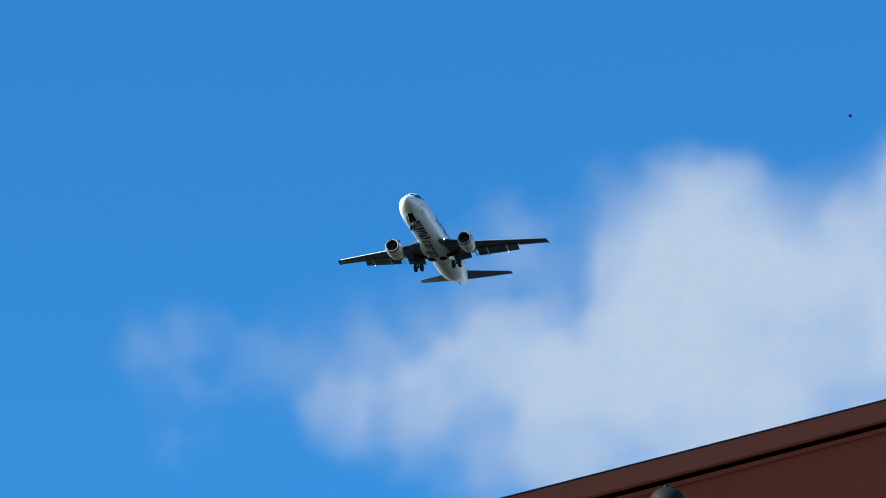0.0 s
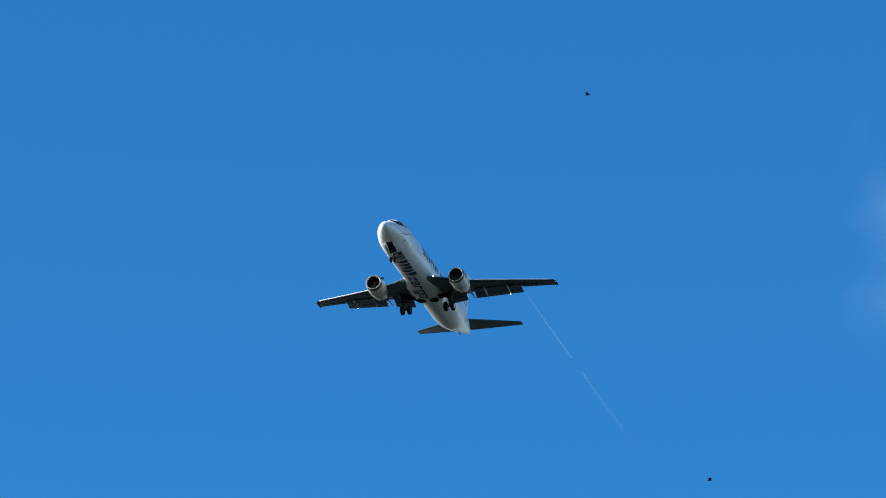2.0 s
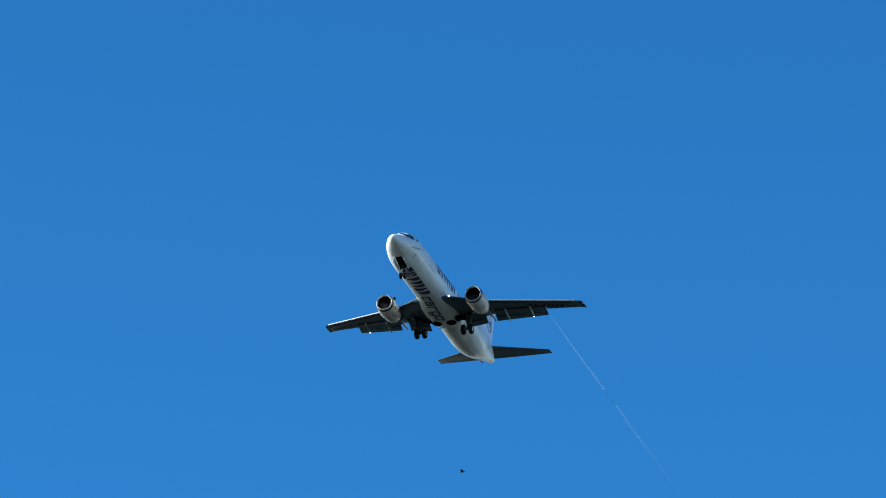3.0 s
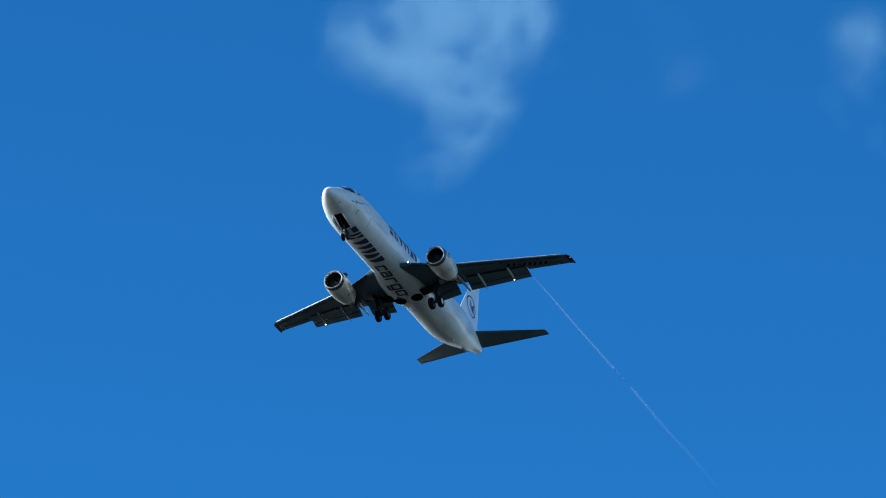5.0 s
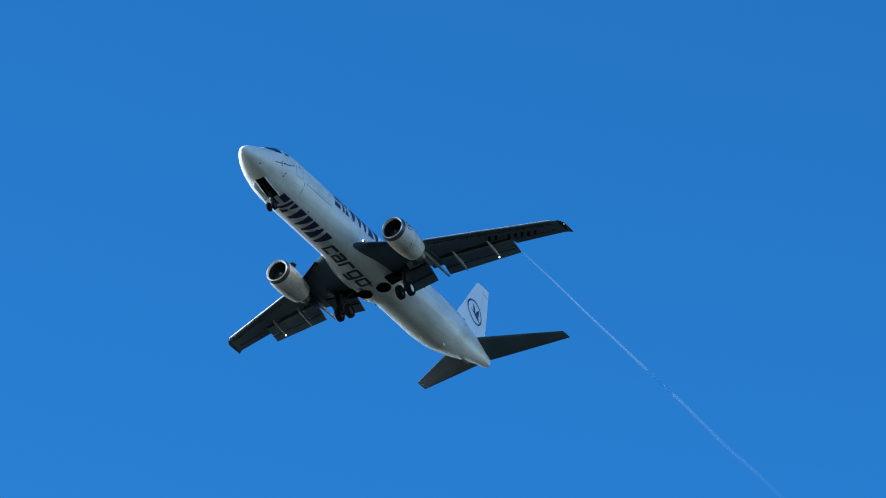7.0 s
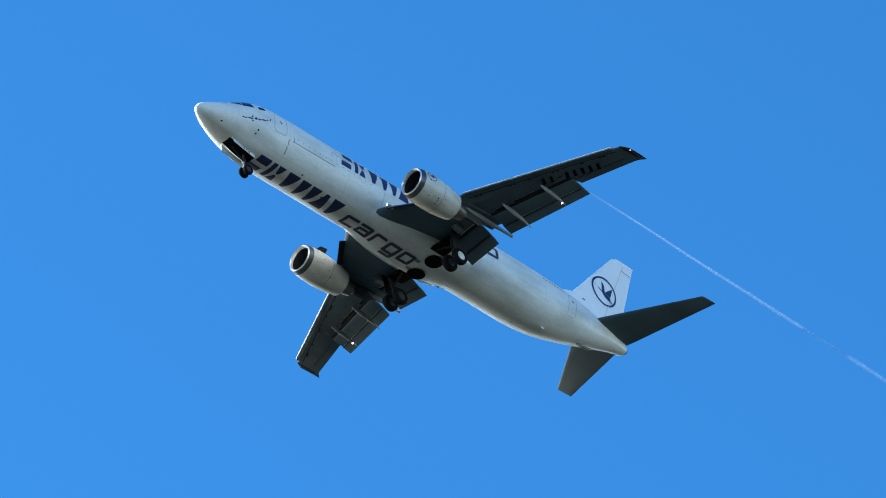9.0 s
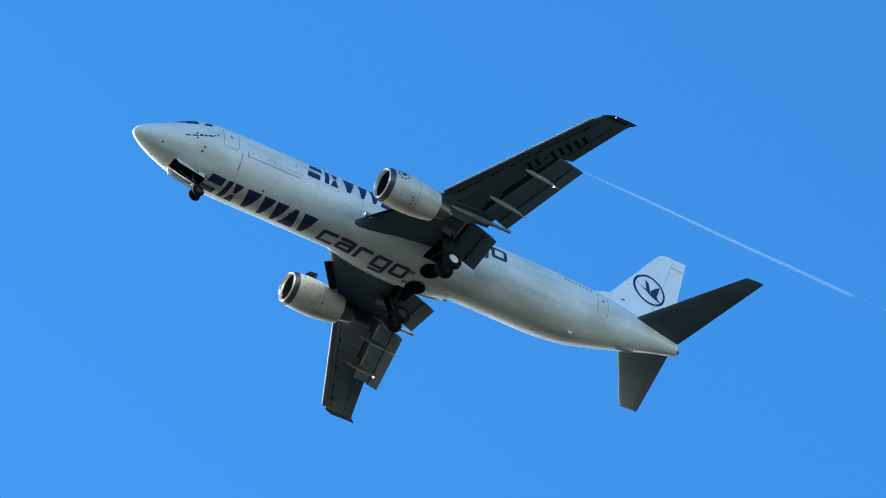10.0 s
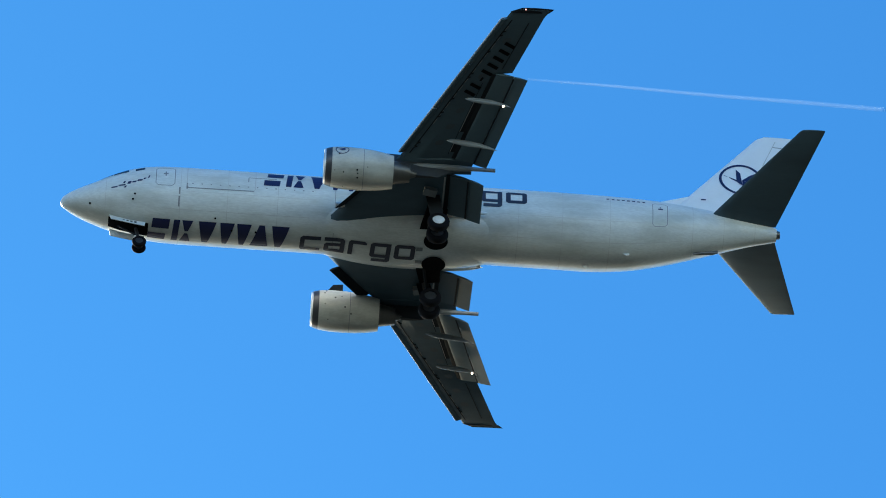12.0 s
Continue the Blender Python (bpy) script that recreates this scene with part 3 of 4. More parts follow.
        for y in (6.3, 7.3, 8.3, 9.2, 10.4, 11.5, 12.6):
            c = wing_le(y) + 0.42 * (wing_te(y) - wing_le(y))
            part("tank_cover", under_strip([(y + d, c - w + 0.45 * d, c + w + 0.45 * d) for d, w in ((-0.16, 0.10), (-0.08, 0.2), (0.08, 0.2), (0.16, 0.10))], 0.006), COVER, plane, smooth=False)
        # leading edge slats and inner flap
        for y0, y1 in ((5.6, 8.35), (8.4, 11.1), (11.15, 13.9)):
            part("slat", foil_panel([(at(wing_le(y) - 0.22, side * y, wing_z(y) - 0.14), at(wing_le(y) + 0.30, side * y, wing_z(y) + 0.12), 0.20) for y in (y0, y1)]), GREY, plane, "grey leading-edge slat")
            # sunlight on the slat's front is put into this edge's pale colour
            part("slat_edge", foil_panel([(at(wing_le(y) - 0.26, side * y, wing_z(y) - 0.10), at(wing_le(y) - 0.06, side * y, wing_z(y) + 0.02), 0.45) for y in (y0, y1)]), BRIGHT, plane, "slat edge in a pale tone for sunlight")
        for y in np.arange(7.4, 13.5, 0.52):
            part("slat_gap", under_strip([(y + d, wing_le(y + d) + 0.345, wing_le(y + d) + 0.385) for d in (0, 0.18, 0.36)], 0.016), PALE, plane, "pale slit behind the slat", smooth=False)
        for y in (6.0, 6.25, 7.9, 8.15, 9.0, 10.3, 10.55, 11.9, 12.9, 13.15):
            bm = box(bmesh.new(), (-0.09, -0.028, -0.03), (0.09, 0.028, 0.03), Matrix.Translation(under(wing_le(y) + 0.36, y, 0.01)) @ pose(0, 0, 0, 0, 0, -28 * side))
            part("slat_track", bm, DARK, plane, smooth=False)
        part("aileron_joint", foil_panel([(at(wing_te(y) - 0.62, side * y, wing_z(y) - 0.035), at(wing_te(y) - 0.58, side * y, wing_z(y) - 0.03), 0.7) for y in (10.9, 13.7)]), DARK, plane)
        part("inner_nose_flap", foil_panel([(at(wing_le(y) - 0.42, side * y, wing_z(y) - 0.38), at(wing_le(y) + 0.12, side * y, wing_z(y) - 0.02), 0.16) for y in (2.15, 4.15)]), DARK, plane, "dark lowered nose flap at the wing root")
        # flaps: fore and aft pieces, drooped
        for y0, y1, d0, d1 in ((2.0, 4.35, 0.62, 0.60), (5.35, 10.58, 0.55, 0.30)):
            for name, f0, f1, th in (("fore_flap", 0.0, 0.62, 0.15), ("aft_flap", 0.57, 1.0, 0.13)):
                secs = []
                for y, d in ((y0, d0), (y1, d1)):
                    s0, s1 = wing_te(y) - 0.78, wing_te(y) + (0.88 if y < 5 else 0.78)
                    z0 = wing_z(y) - 0.025
                    curve = lambda f: -d * f**1.5 - (0.03 if f1 > 0.9 else 0)
                    secs.append((at(s0 + (s1 - s0) * f0, side * y, z0 + curve(f0)), at(s0 + (s1 - s0) * f1, side * y, z0 + curve(f1)), th))
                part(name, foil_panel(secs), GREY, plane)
            # dark body that stands for the shade in the slot between the two flap pieces
            part("flap_slot", foil_panel([(at(wing_te(y) - 0.78 + k * 0.55, side * y, wing_z(y) - 0.06 - d * 0.42 - 0.09), at(wing_te(y) - 0.78 + k * 0.60, side * y, wing_z(y) - 0.06 - d * 0.46 - 0.09), 0.3) for y, d, k in ((y0 + 0.05, d0, 1.6), (y1 - 0.05, d1, 1.56))]), DARK, plane)
        for y0, y1 in ((2.02, 4.33), (5.37, 10.53)):
            part("flap_cove", foil_panel([(at(wing_te(y) - 0.95, side * y, wing_z(y) - 0.03), at(wing_te(y) - 0.10, side * y, wing_z(y) - 0.10), 0.07) for y in (y0, y1)]), DARK, plane, "dark cove above the lowered flap")
        # fairings over the flap tracks, the outer one with a lamp
        part("track_fairing", canoe(side * 4.97, 15.9, 21.15, -1.42, -1.26, 0.30, 0.42, 0.06, 0.55), PALE, plane)
        part("track_fairing", canoe(side * 6.69, 18.6, 21.1, -1.20, -1.55, 0.20, 0.36, 0.22), PALE, plane)
        f = part("track_fairing", canoe(side * 9.25, 19.3, 21.55, -0.90, -1.15, 0.19, 0.32, 0.20), PALE, plane)
        bm = bmesh.new()
        bmesh.ops.create_icosphere(bm, subdivisions=2, radius=0.055, matrix=Matrix.Translation(at(21.18, side * 9.25, -1.27)))
        part("flap_lamp", bm, LAMP, f, "small glowing lamp")
        # wing root lamp and wing tip lamp
        if side > 0:
            hood = part("root_lamp", loft([[at(s, side * 2.05 + r * math.cos(k * math.tau / 16), -1.40 + r * math.sin(k * math.tau / 16)) for k in range(16)] for s, r in ((13.95, 0.13), (13.46, 0.13), (13.46, 0.11), (13.80, 0.11))], ends=False), WHITE, plane, "hooded lamp at the wing root")
            bm = bmesh.new()
            bm.faces.new([bm.verts.new(at(13.74, side * 2.05 + 0.11 * math.cos(k * math.tau / 16), -1.40 + 0.11 * math.sin(k * math.tau / 16))) for k in range(16)])
            part("lens", bm, GLINT, hood, "glowing lamp lens", smooth=False)
        # registration marks under the port wing as plain bars
        if side > 0:
            for i in range(8):
                bm = bmesh.new()
                y, c = 9.45 + i * 0.42, 19.22 + i * 0.245
                w, h0, h1 = (0.24, 0.26, 0.36) if i == 2 else (0.19, 0.0, 0.60)
                bm.faces.new([bm.verts.new(under(c + 0.55 * u + 0.82 * v, y + 0.83 * u - 0.48 * v, 0.03)) for u, v in ((0, h0), (w, h0), (w, h1), (0, h1))])
                part("code_bar", bm, WELL, plane, "plain dark bar under the wing", smooth=False)
            bm = bmesh.new()
            bmesh.ops.create_icosphere(bm, subdivisions=2, radius=0.045, matrix=Matrix.Translation(at(wing_le(14.35) + 0.55, 14.46, wing_z(14.4))))
            part("tip_lamp", bm, TIP, plane, "small red wing tip lamp")
        build_engine(plane, side)
        build_main_gear(plane, side)
    build_nose_gear(plane)
    return plane


def fin_half(s, z):
    """Half the fin's thickness at a station and height."""
    f = (z - 2.4) / (7.55 - 2.4)
    s0, s1 = 30.83 + f * 4.03, 35.55 + f * 1.2
    c = min(1, max(0, (s - s0) / (s1 - s0)))
    return 5 * 0.10 * (0.2969 * math.sqrt(c) - 0.126 * c - 0.3516 * c * c + 0.2843 * c**3 - 0.1036 * c**4) * (s1 - s0)


def vertical_foil(sections):
    """An upright wing-like body, from sections of height, leading edge, trailing edge and thickness."""
    rings = []
    for z, s0, s1, th in sections:
        up = [(a, b - 0.018 * 4 * (a / (s1 - s0)) * (1 - a / (s1 - s0)) * (s1 - s0)) for a, b in foil(s1 - s0, th)]
        rings.append([at(s0 + a, b, z) for a, b in up])
    return loft(rings)


def build_engine(plane, side):
    y0, z0, s0 = side * 4.94, -1.78, 12.68

    def ring(x, r, n=36):
        out = []
        for k in range(n):
            c, q = math.cos(k * math.tau / n), math.sin(k * math.tau / n)
            out.append(at(s0 + x, y0 + r * c, z0 + r * q * (0.97 if q < 0 else 1.0) - 0.035 * x))
        return out
    cowl = part("engine_cowl", loft([ring(x, r) for x, r in ((0.38, 0.99), (0.5, 1.01), (1.0, 1.055), (1.7, 1.055), (2.3, 1.02), (2.9, 0.94), (3.42, 0.83), (3.39, 0.79), (2.8, 0.82))], ends=False), COWL, plane, "white engine cowling with grimy streaks")
    part("intake_band", loft([ring(x, r) for x, r in ((0.38, 0.989), (0.24, 0.955), (0.13, 0.922), (0.08, 0.897))], ends=False), BAND, cowl, "metal band behind the intake lip, darkened for reflected ground")
    part("intake_lip", loft([ring(x, r) for x, r in ((0.08, 0.897), (0.03, 0.872), (0.0, 0.845), (0.03, 0.812), (0.12, 0.785), (0.22, 0.775))], ends=False), LIP, cowl, "bare metal intake lip")
    part("intake_duct", loft([ring(x, r) for x, r in ((0.22, 0.775), (0.6, 0.77), (1.0, 0.76))], ends=False), DARK, cowl)
    bm = bmesh.new()
    n = 38
    for k in range(n):
        a0 = k * math.tau / n
        vs = []
        for r, tw in ((0.2, 0.10), (0.75, 0.05)):
            for da, dx in ((-tw / r * 0.5, 0.0), (tw / r * 0.6, 0.09)):
                vs.append(bm.verts.new(at(s0 + 0.85 + dx, y0 + r * math.cos(a0 + da), z0 - 0.03 + r * math.sin(a0 + da) * 0.97)))
        bm.faces.new((vs[0], vs[1], vs[3], vs[2]))
    part("fan_blades", bm, BURNT, cowl, smooth=False)
    part("fan_back", loft([ring(1.0, 0.76), ring(1.02, 0.1)]), WELL, cowl)
    part("spinner", loft([ring(x, r, 20) for x, r in ((0.45, 0.01), (0.55, 0.09), (0.75, 0.18), (0.98, 0.24))]), BURNT, cowl)
    part("core_nozzle", loft([ring(x, r, 28) for x, r in ((2.6, 0.70), (3.3, 0.62), (3.9, 0.50), (4.25, 0.43), (4.22, 0.38), (3.8, 0.36))], ends=False), BURNT, cowl, "dark burnt exhaust nozzle")
    part("exhaust_plug", loft([ring(x, r, 20) for x, r in ((3.6, 0.34), (4.3, 0.22), (4.8, 0.03))]), BURNT, cowl)
    # cowling joint and panel marks
    part("cowl_joint", loft([ring(1.93, 1.03), ring(1.93, 1.05), ring(1.955, 1.05), ring(1.955, 1.03)], ends=False), LINE, cowl)
    random.seed(11 if side > 0 else 12)
    for _ in range(10):
        x, g = random.uniform(0.5, 3.0), random.uniform(-150, 30)
        r = float(np.interp(x, [0.5, 1.0, 1.7, 2.3, 2.9, 3.42], [1.01, 1.055, 1.055, 1.02, 0.94, 0.83]))
        c, q = math.cos(radians(g)), math.sin(radians(g))
        p = at(s0 + x, y0 + r * c, z0 + r * q * (0.97 if q < 0 else 1) - 0.035 * x)
        nv = Vector((0, c, q))
        part("cowl_vent", tube(bmesh.new(), p - nv * 0.06, p + nv * 0.012, random.uniform(0.022, 0.05), sides=8), DARK, cowl)
    # ring and emblem on the outer shoulder of the cowling
    def on_cowl(x, g):
        r = float(np.interp(x, [0.5, 1.0, 1.7], [1.01, 1.055, 1.055])) + 0.008
        c, q = side * math.cos(radians(g)), math.sin(radians(g))
        return at(s0 + x, y0 + r * c, z0 + r * q * (0.97 if q < 0 else 1) - 0.035 * x)
    bm = bmesh.new()
    rim = [[bm.verts.new(on_cowl(0.86 + 0.34 * f * math.cos(k * math.tau / 24), 14 + 19 * f * math.sin(k * math.tau / 24))) for f in (0.86, 1.0)] for k in range(24)]
    for k in range(24):
        u, v = rim[k], rim[(k + 1) % 24]
        bm.faces.new((u[0], u[1], v[1], v[0]))
    part("cowl_ring", bm, NAVY, cowl, "small navy ring", smooth=False)
    bm = bmesh.new()
    bm.faces.new([bm.verts.new(on_cowl(0.86 + x, 14 + g)) for x, g in ((-0.2, 2), (0.0, -6), (0.16, -3), (0.14, 9), (-0.05, 6))])
    part("cowl_emblem", bm, NAVY, cowl, "plain navy shape", smooth=False)
    # inboard strake
    g = radians(50)
    c, q = -side * math.cos(g), math.sin(g)
    p = lambda x, r: at(s0 + x, y0 + c * r, z0 + q * r)
    part("strake", loft([[p(0.75, 0.95), p(1.55, 0.95), p(1.55, 1.35), p(1.05, 1.30)], [v + Vector((0, 0.02 * q, -0.02 * c)) for v in (p(0.75, 0.95), p(1.55, 0.95), p(1.55, 1.35), p(1.05, 1.30))]]), DARK, cowl, "dark strake", smooth=False)
    # pylon
    secs = []
    for z, a0, b0, w in ((-2.05, 3.0, 5.6, 0.10), (-1.55, 2.4, 6.4, 0.17), (-0.80, 1.2, 6.3, 0.17), (-0.66, 1.5, 5.0, 0.10)):
        secs.append([at(s0 + a0 + (b0 - a0) * t, y0 + w * k * math.sin(math.pi * min(1, 0.12 + t * 0.88)) ** 0.5, z) for t, k in ((0, 0), (0.15, 1), (0.5, 1), (0.85, 1), (1, 0), (0.85, -1), (0.5, -1), (0.15, -1))])
    part("pylon", loft(secs), PYLON, plane, "dark grimy engine pylon")


def wheel(parent, centre, radius, width, hub_side):
    """A tyre with a hub under a gear leg."""
    prof = [(-0.5, 0.56), (-0.5, 0.80), (-0.40, 0.94), (-0.22, 1.0), (0.22, 1.0), (0.40, 0.94), (0.5, 0.80), (0.5, 0.56)]
    n = 28
    rings = [[centre + Vector((radius * r * math.cos(k * math.tau / n), w * width, radius * r * math.sin(k * math.tau / n))) for k in range(n)] for w, r in prof]
    part("tyre", loft(rings, ends=False), RUBBER, parent, "black rubber tyre")
    rings = [[centre + Vector((radius * r * math.cos(k * math.tau / n), w * width, radius * r * math.sin(k * math.tau / n))) for k in range(n)] for w, r in ((-0.46, 0.15), (-0.42, 0.50), (-0.36, 0.58), (0.36, 0.58), (0.42, 0.50), (0.46, 0.15))]
    part("hub", loft(rings), HUB if hub_side else DULL, parent, "pale wheel hub" if hub_side else "grimy wheel hub")


def build_main_gear(plane, side):
    top, foot = at(18.2, side * 2.75, -1.2), at(18.52, side * 2.62, -3.22)
    leg = part("main_gear_leg", tube(tube(bmesh.new(), top, top.lerp(foot, 0.55), 0.19, 0.17), top.lerp(foot, 0.5), foot, 0.12), GEAR, plane, "metal landing gear leg")
    part("axle", tube(bmesh.new(), foot + Vector((0, -0.5, 0)), foot + Vector((0, 0.5, 0)), 0.07), GEAR, leg)
    part("side_brace", tube(bmesh.new(), top.lerp(foot, 0.5), at(18.1, side * 1.35, -1.95), 0.07), DARK, leg)
    part("drag_link", tube(bmesh.new(), top.lerp(foot, 0.85), top.lerp(foot, 0.45) + Vector((-0.35, 0, 0)), 0.05), DARK, leg)
    for dy in (-0.43, 0.43):
        wheel(leg, foot + Vector((0, dy, 0)), 0.55, 0.40, side > 0 and dy > 0)
    part("trunnion", box(bmesh.new(), (-0.32, -0.2, -0.14), (0.32, 0.2, 0.14), pose(*at(18.05, side * 3.42, -1.47), 6 * side, 0, 12 * side)), PALE, leg, "pale grey gear trunnion", smooth=False)
    # leg door, outboard of the leg
    bm = bmesh.new()
    pts = [at(17.85, side * 3.06, -1.30), at(18.55, side * 3.06, -1.30), at(18.75, side * 2.96, -2.35), at(18.6, side * 2.92, -2.80), at(18.1, side * 2.95, -2.65)]
    loft([pts, [p + Vector((0, side * 0.04, 0)) for p in pts]], bm)
    part("gear_door", bm, DARK, leg, "dark landing gear door", smooth=False)
    # well for the stowed wheels, with its rim; its shade is a black plate
    cs, cy = 18.55, side * 0.80
    zb = -2.265

    def rim(r, z, n=28):
        return [at(cs + r * math.cos(k * math.tau / n), cy + 0.92 * r * math.sin(k * math.tau / n), z + 0.05 * abs(cy + 0.92 * r * math.sin(k * math.tau / n))**2) for k in range(n)]
    well = part("wheel_well", loft([rim(0.60, zb - 0.03), rim(0.56, zb - 0.035), rim(0.54, zb + 0.05), rim(0.2, zb + 0.06)]), WELL, plane, "black plate for the shade in the open belly wheel well")
    # the leg's well: a black plate stands for its shade
    bm = bmesh.new()
    pts = [(17.7, 1.35), (18.9, 1.35), (19.0, 2.5), (18.0, 2.7)]
    zz = lambda y: wing_z(y) - 0.40 if y > 1.9 else -2.02
    loft([[at(s, side * y, zz(y)) for s, y in pts], [at(s, side * y, zz(y) + 0.1) for s, y in pts]], bm)
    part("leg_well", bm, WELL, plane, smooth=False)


def build_nose_gear(plane):
    foot = at(3.86, 0, -3.05)
    top = at(3.62, 0, -1.7)
    leg = part("nose_gear_leg", tube(tube(bmesh.new(), top, top.lerp(foot, 0.6), 0.085), top.lerp(foot, 0.55), foot, 0.055), GEAR, plane, "metal nose gear leg")
    part("axle", tube(bmesh.new(), foot + Vector((0, -0.25, 0)), foot + Vector((0, 0.25, 0)), 0.045), GEAR, leg)
    part("drag_brace", tube(bmesh.new(), top.lerp(foot, 0.55), at(2.75, 0, -1.8), 0.045), DARK, leg)
    bm = bmesh.new()
    bmesh.ops.create_icosphere(bm, subdivisions=2, radius=0.08, matrix=Matrix.Translation(top.lerp(foot, 0.6) + Vector((0.12, 0, 0))))
    part("taxi_lamp", bm, HUB, leg)
    for dy in (-0.21, 0.21):
        wheel(leg, foot + Vector((0, dy, 0)), 0.35, 0.20, False)
    # the open well, its shade a black sheet on the skin, and its two doors
    f = [[(s0, g0), (s0 + 0.2, g0), (s0 + 0.2, g0 + 4), (s0, g0 + 4)] for s0 in np.arange(2.25, 4.2, 0.2) for g0 in range(-104, -76, 4)]
    part("nose_well", on_body(f, 0.014), WELL, plane, "black sheet for the shade in the open nose wheel well", smooth=False)
    for side in (1, -1):
        bm = bmesh.new()
        pts = []
        for t in (0, 0.25, 0.5, 0.75, 1):
            s = 2.30 + 1.8 * t
            pts.append((s, body_bottom(s) + 0.02))
        low = [(4.08, body_bottom(4.08) - 0.34), (2.4, body_bottom(2.4) - 0.34)]
        ring = [at(s, side * 0.46, z) for s, z in pts] + [at(s, side * 0.56, z) for s, z in low]
        loft([ring, [p + Vector((0, side * 0.035, 0)) for p in ring]], bm)
        d = part("nose_gear_door", bm, WHITE, plane, "white nose gear door", smooth=False)
        if side > 0:
            bm = bmesh.new()
            for i in range(4):
                s, z = 2.95 + i * 0.2, -1.98
                bm.faces.new([bm.verts.new(at(s + u, side * 0.565 + v * -0.15, z + v - 0.03 * i)) for u, v in ((0, -0.09), (0.12, -0.09), (0.12, 0.09), (0, 0.09))])
            part("door_number", bm, DARK, d, "row of plain dark bars", smooth=False)


# ---- clouds, vapour and birds ----
def vapour(name, thick, colour, fine, fray):
    """Lit, half-transparent mist; its thickness comes from the mesh and is frayed by noise."""
    m = bpy.data.materials.new(name)
    m.use_nodes = True
    n, l = m.node_tree.nodes, m.node_tree.links
    n.remove(n["Principled BSDF"])
    dens = n.new("ShaderNodeAttribute")
    dens.attribute_name = "mist"
    co = n.new("ShaderNodeTexCoord")
    nz = n.new("ShaderNodeTexNoise")
    nz.inputs["Scale"].default_value = fine
    nz.inputs["Detail"].default_value = 7
    nz.inputs["Roughness"].default_value = 0.58
    nz.inputs["Distortion"].default_value = 0.35
    l.new(co.outputs["Object"], nz.inputs["Vector"])
    sub = n.new("ShaderNodeMath")
    sub.operation = "MULTIPLY_ADD"
    sub.inputs[1].default_value = fray
    sub.inputs[2].default_value = -0.5 * fray
    l.new(nz.outputs["Fac"], sub.inputs[0])
    damp = n.new("ShaderNodeMath")          # no fraying where there is no mist at all
    damp.operation = "MINIMUM"
    twice = n.new("ShaderNodeMath")
    twice.operation = "MULTIPLY"
    twice.inputs[1].default_value = 2.0
    l.new(dens.outputs["Fac"], twice.inputs[0])
    l.new(twice.outputs[0], damp.inputs[0])
    damp.inputs[1].default_value = 1.0
    frayed = n.new("ShaderNodeMath")
    frayed.operation = "MULTIPLY"
    l.new(sub.outputs[0], frayed.inputs[0])
    l.new(damp.outputs[0], frayed.inputs[1])
    add = n.new("ShaderNodeMath")
    l.new(dens.outputs["Fac"], add.inputs[0])
    l.new(frayed.outputs[0], add.inputs[1])
    ease = n.new("ShaderNodeMapRange")
    ease.interpolation_type = "SMOOTHSTEP"
    ease.inputs["From Min"].default_value = 0.03
    ease.inputs["From Max"].default_value = 1.0
    ease.inputs["To Max"].default_value = thick
    l.new(add.outputs[0], ease.inputs["Value"])
    lit = n.new("ShaderNodeBsdfDiffuse")
    lit.inputs["Color"].default_value = (*colour, 1)
    thru = n.new("ShaderNodeBsdfTranslucent")
    thru.inputs["Color"].default_value = (*colour, 1)
    both = n.new("ShaderNodeMixShader")
    both.inputs[0].default_value = 0.3
    l.new(lit.outputs[0], both.inputs[1])
    l.new(thru.outputs[0], both.inputs[2])
    clear = n.new("ShaderNodeBsdfTransparent")
    mix = n.new("ShaderNodeMixShader")
    l.new(ease.outputs[0], mix.inputs[0])
    l.new(clear.outputs[0], mix.inputs[1])
    l.new(both.outputs[0], mix.inputs[2])
    l.new(mix.outputs[0], n["Material Output"].inputs["Surface"])
    return m


FAR = 2600.0
SCALE = FAR / 10530.0
CLOUD = vapour("cloud_mist", 0.24, (0.60, 0.61, 0.595), 0.02, 0.34)
WISP = vapour("thin_cloud_mist", 0.24, (0.46, 0.80, 1.0), 0.035, 0.45)
HAZE = vapour("hazy_cloud_mist", 0.22, (0.40, 0.62, 0.92), 0.014, 0.4)
TRAIL = vapour("vapour_trail_mist", 0.20, (0.62, 0.82, 1.0), 0.12, 0.03)


def mist_object(name, verts, faces, density, mat, label):
    me = bpy.data.meshes.new(name)
    me.from_pydata(verts, [], faces)
    me.attributes.new("mist", "FLOAT", "POINT").data.foreach_set("value", density)
    me.polygons.foreach_set("use_smooth", [True] * len(me.polygons))
    me.materials.append(mat)
    ob = new(name, me)
    ob.visible_shadow = False
    return tagged(ob, label, "cloud", kind="stuff")


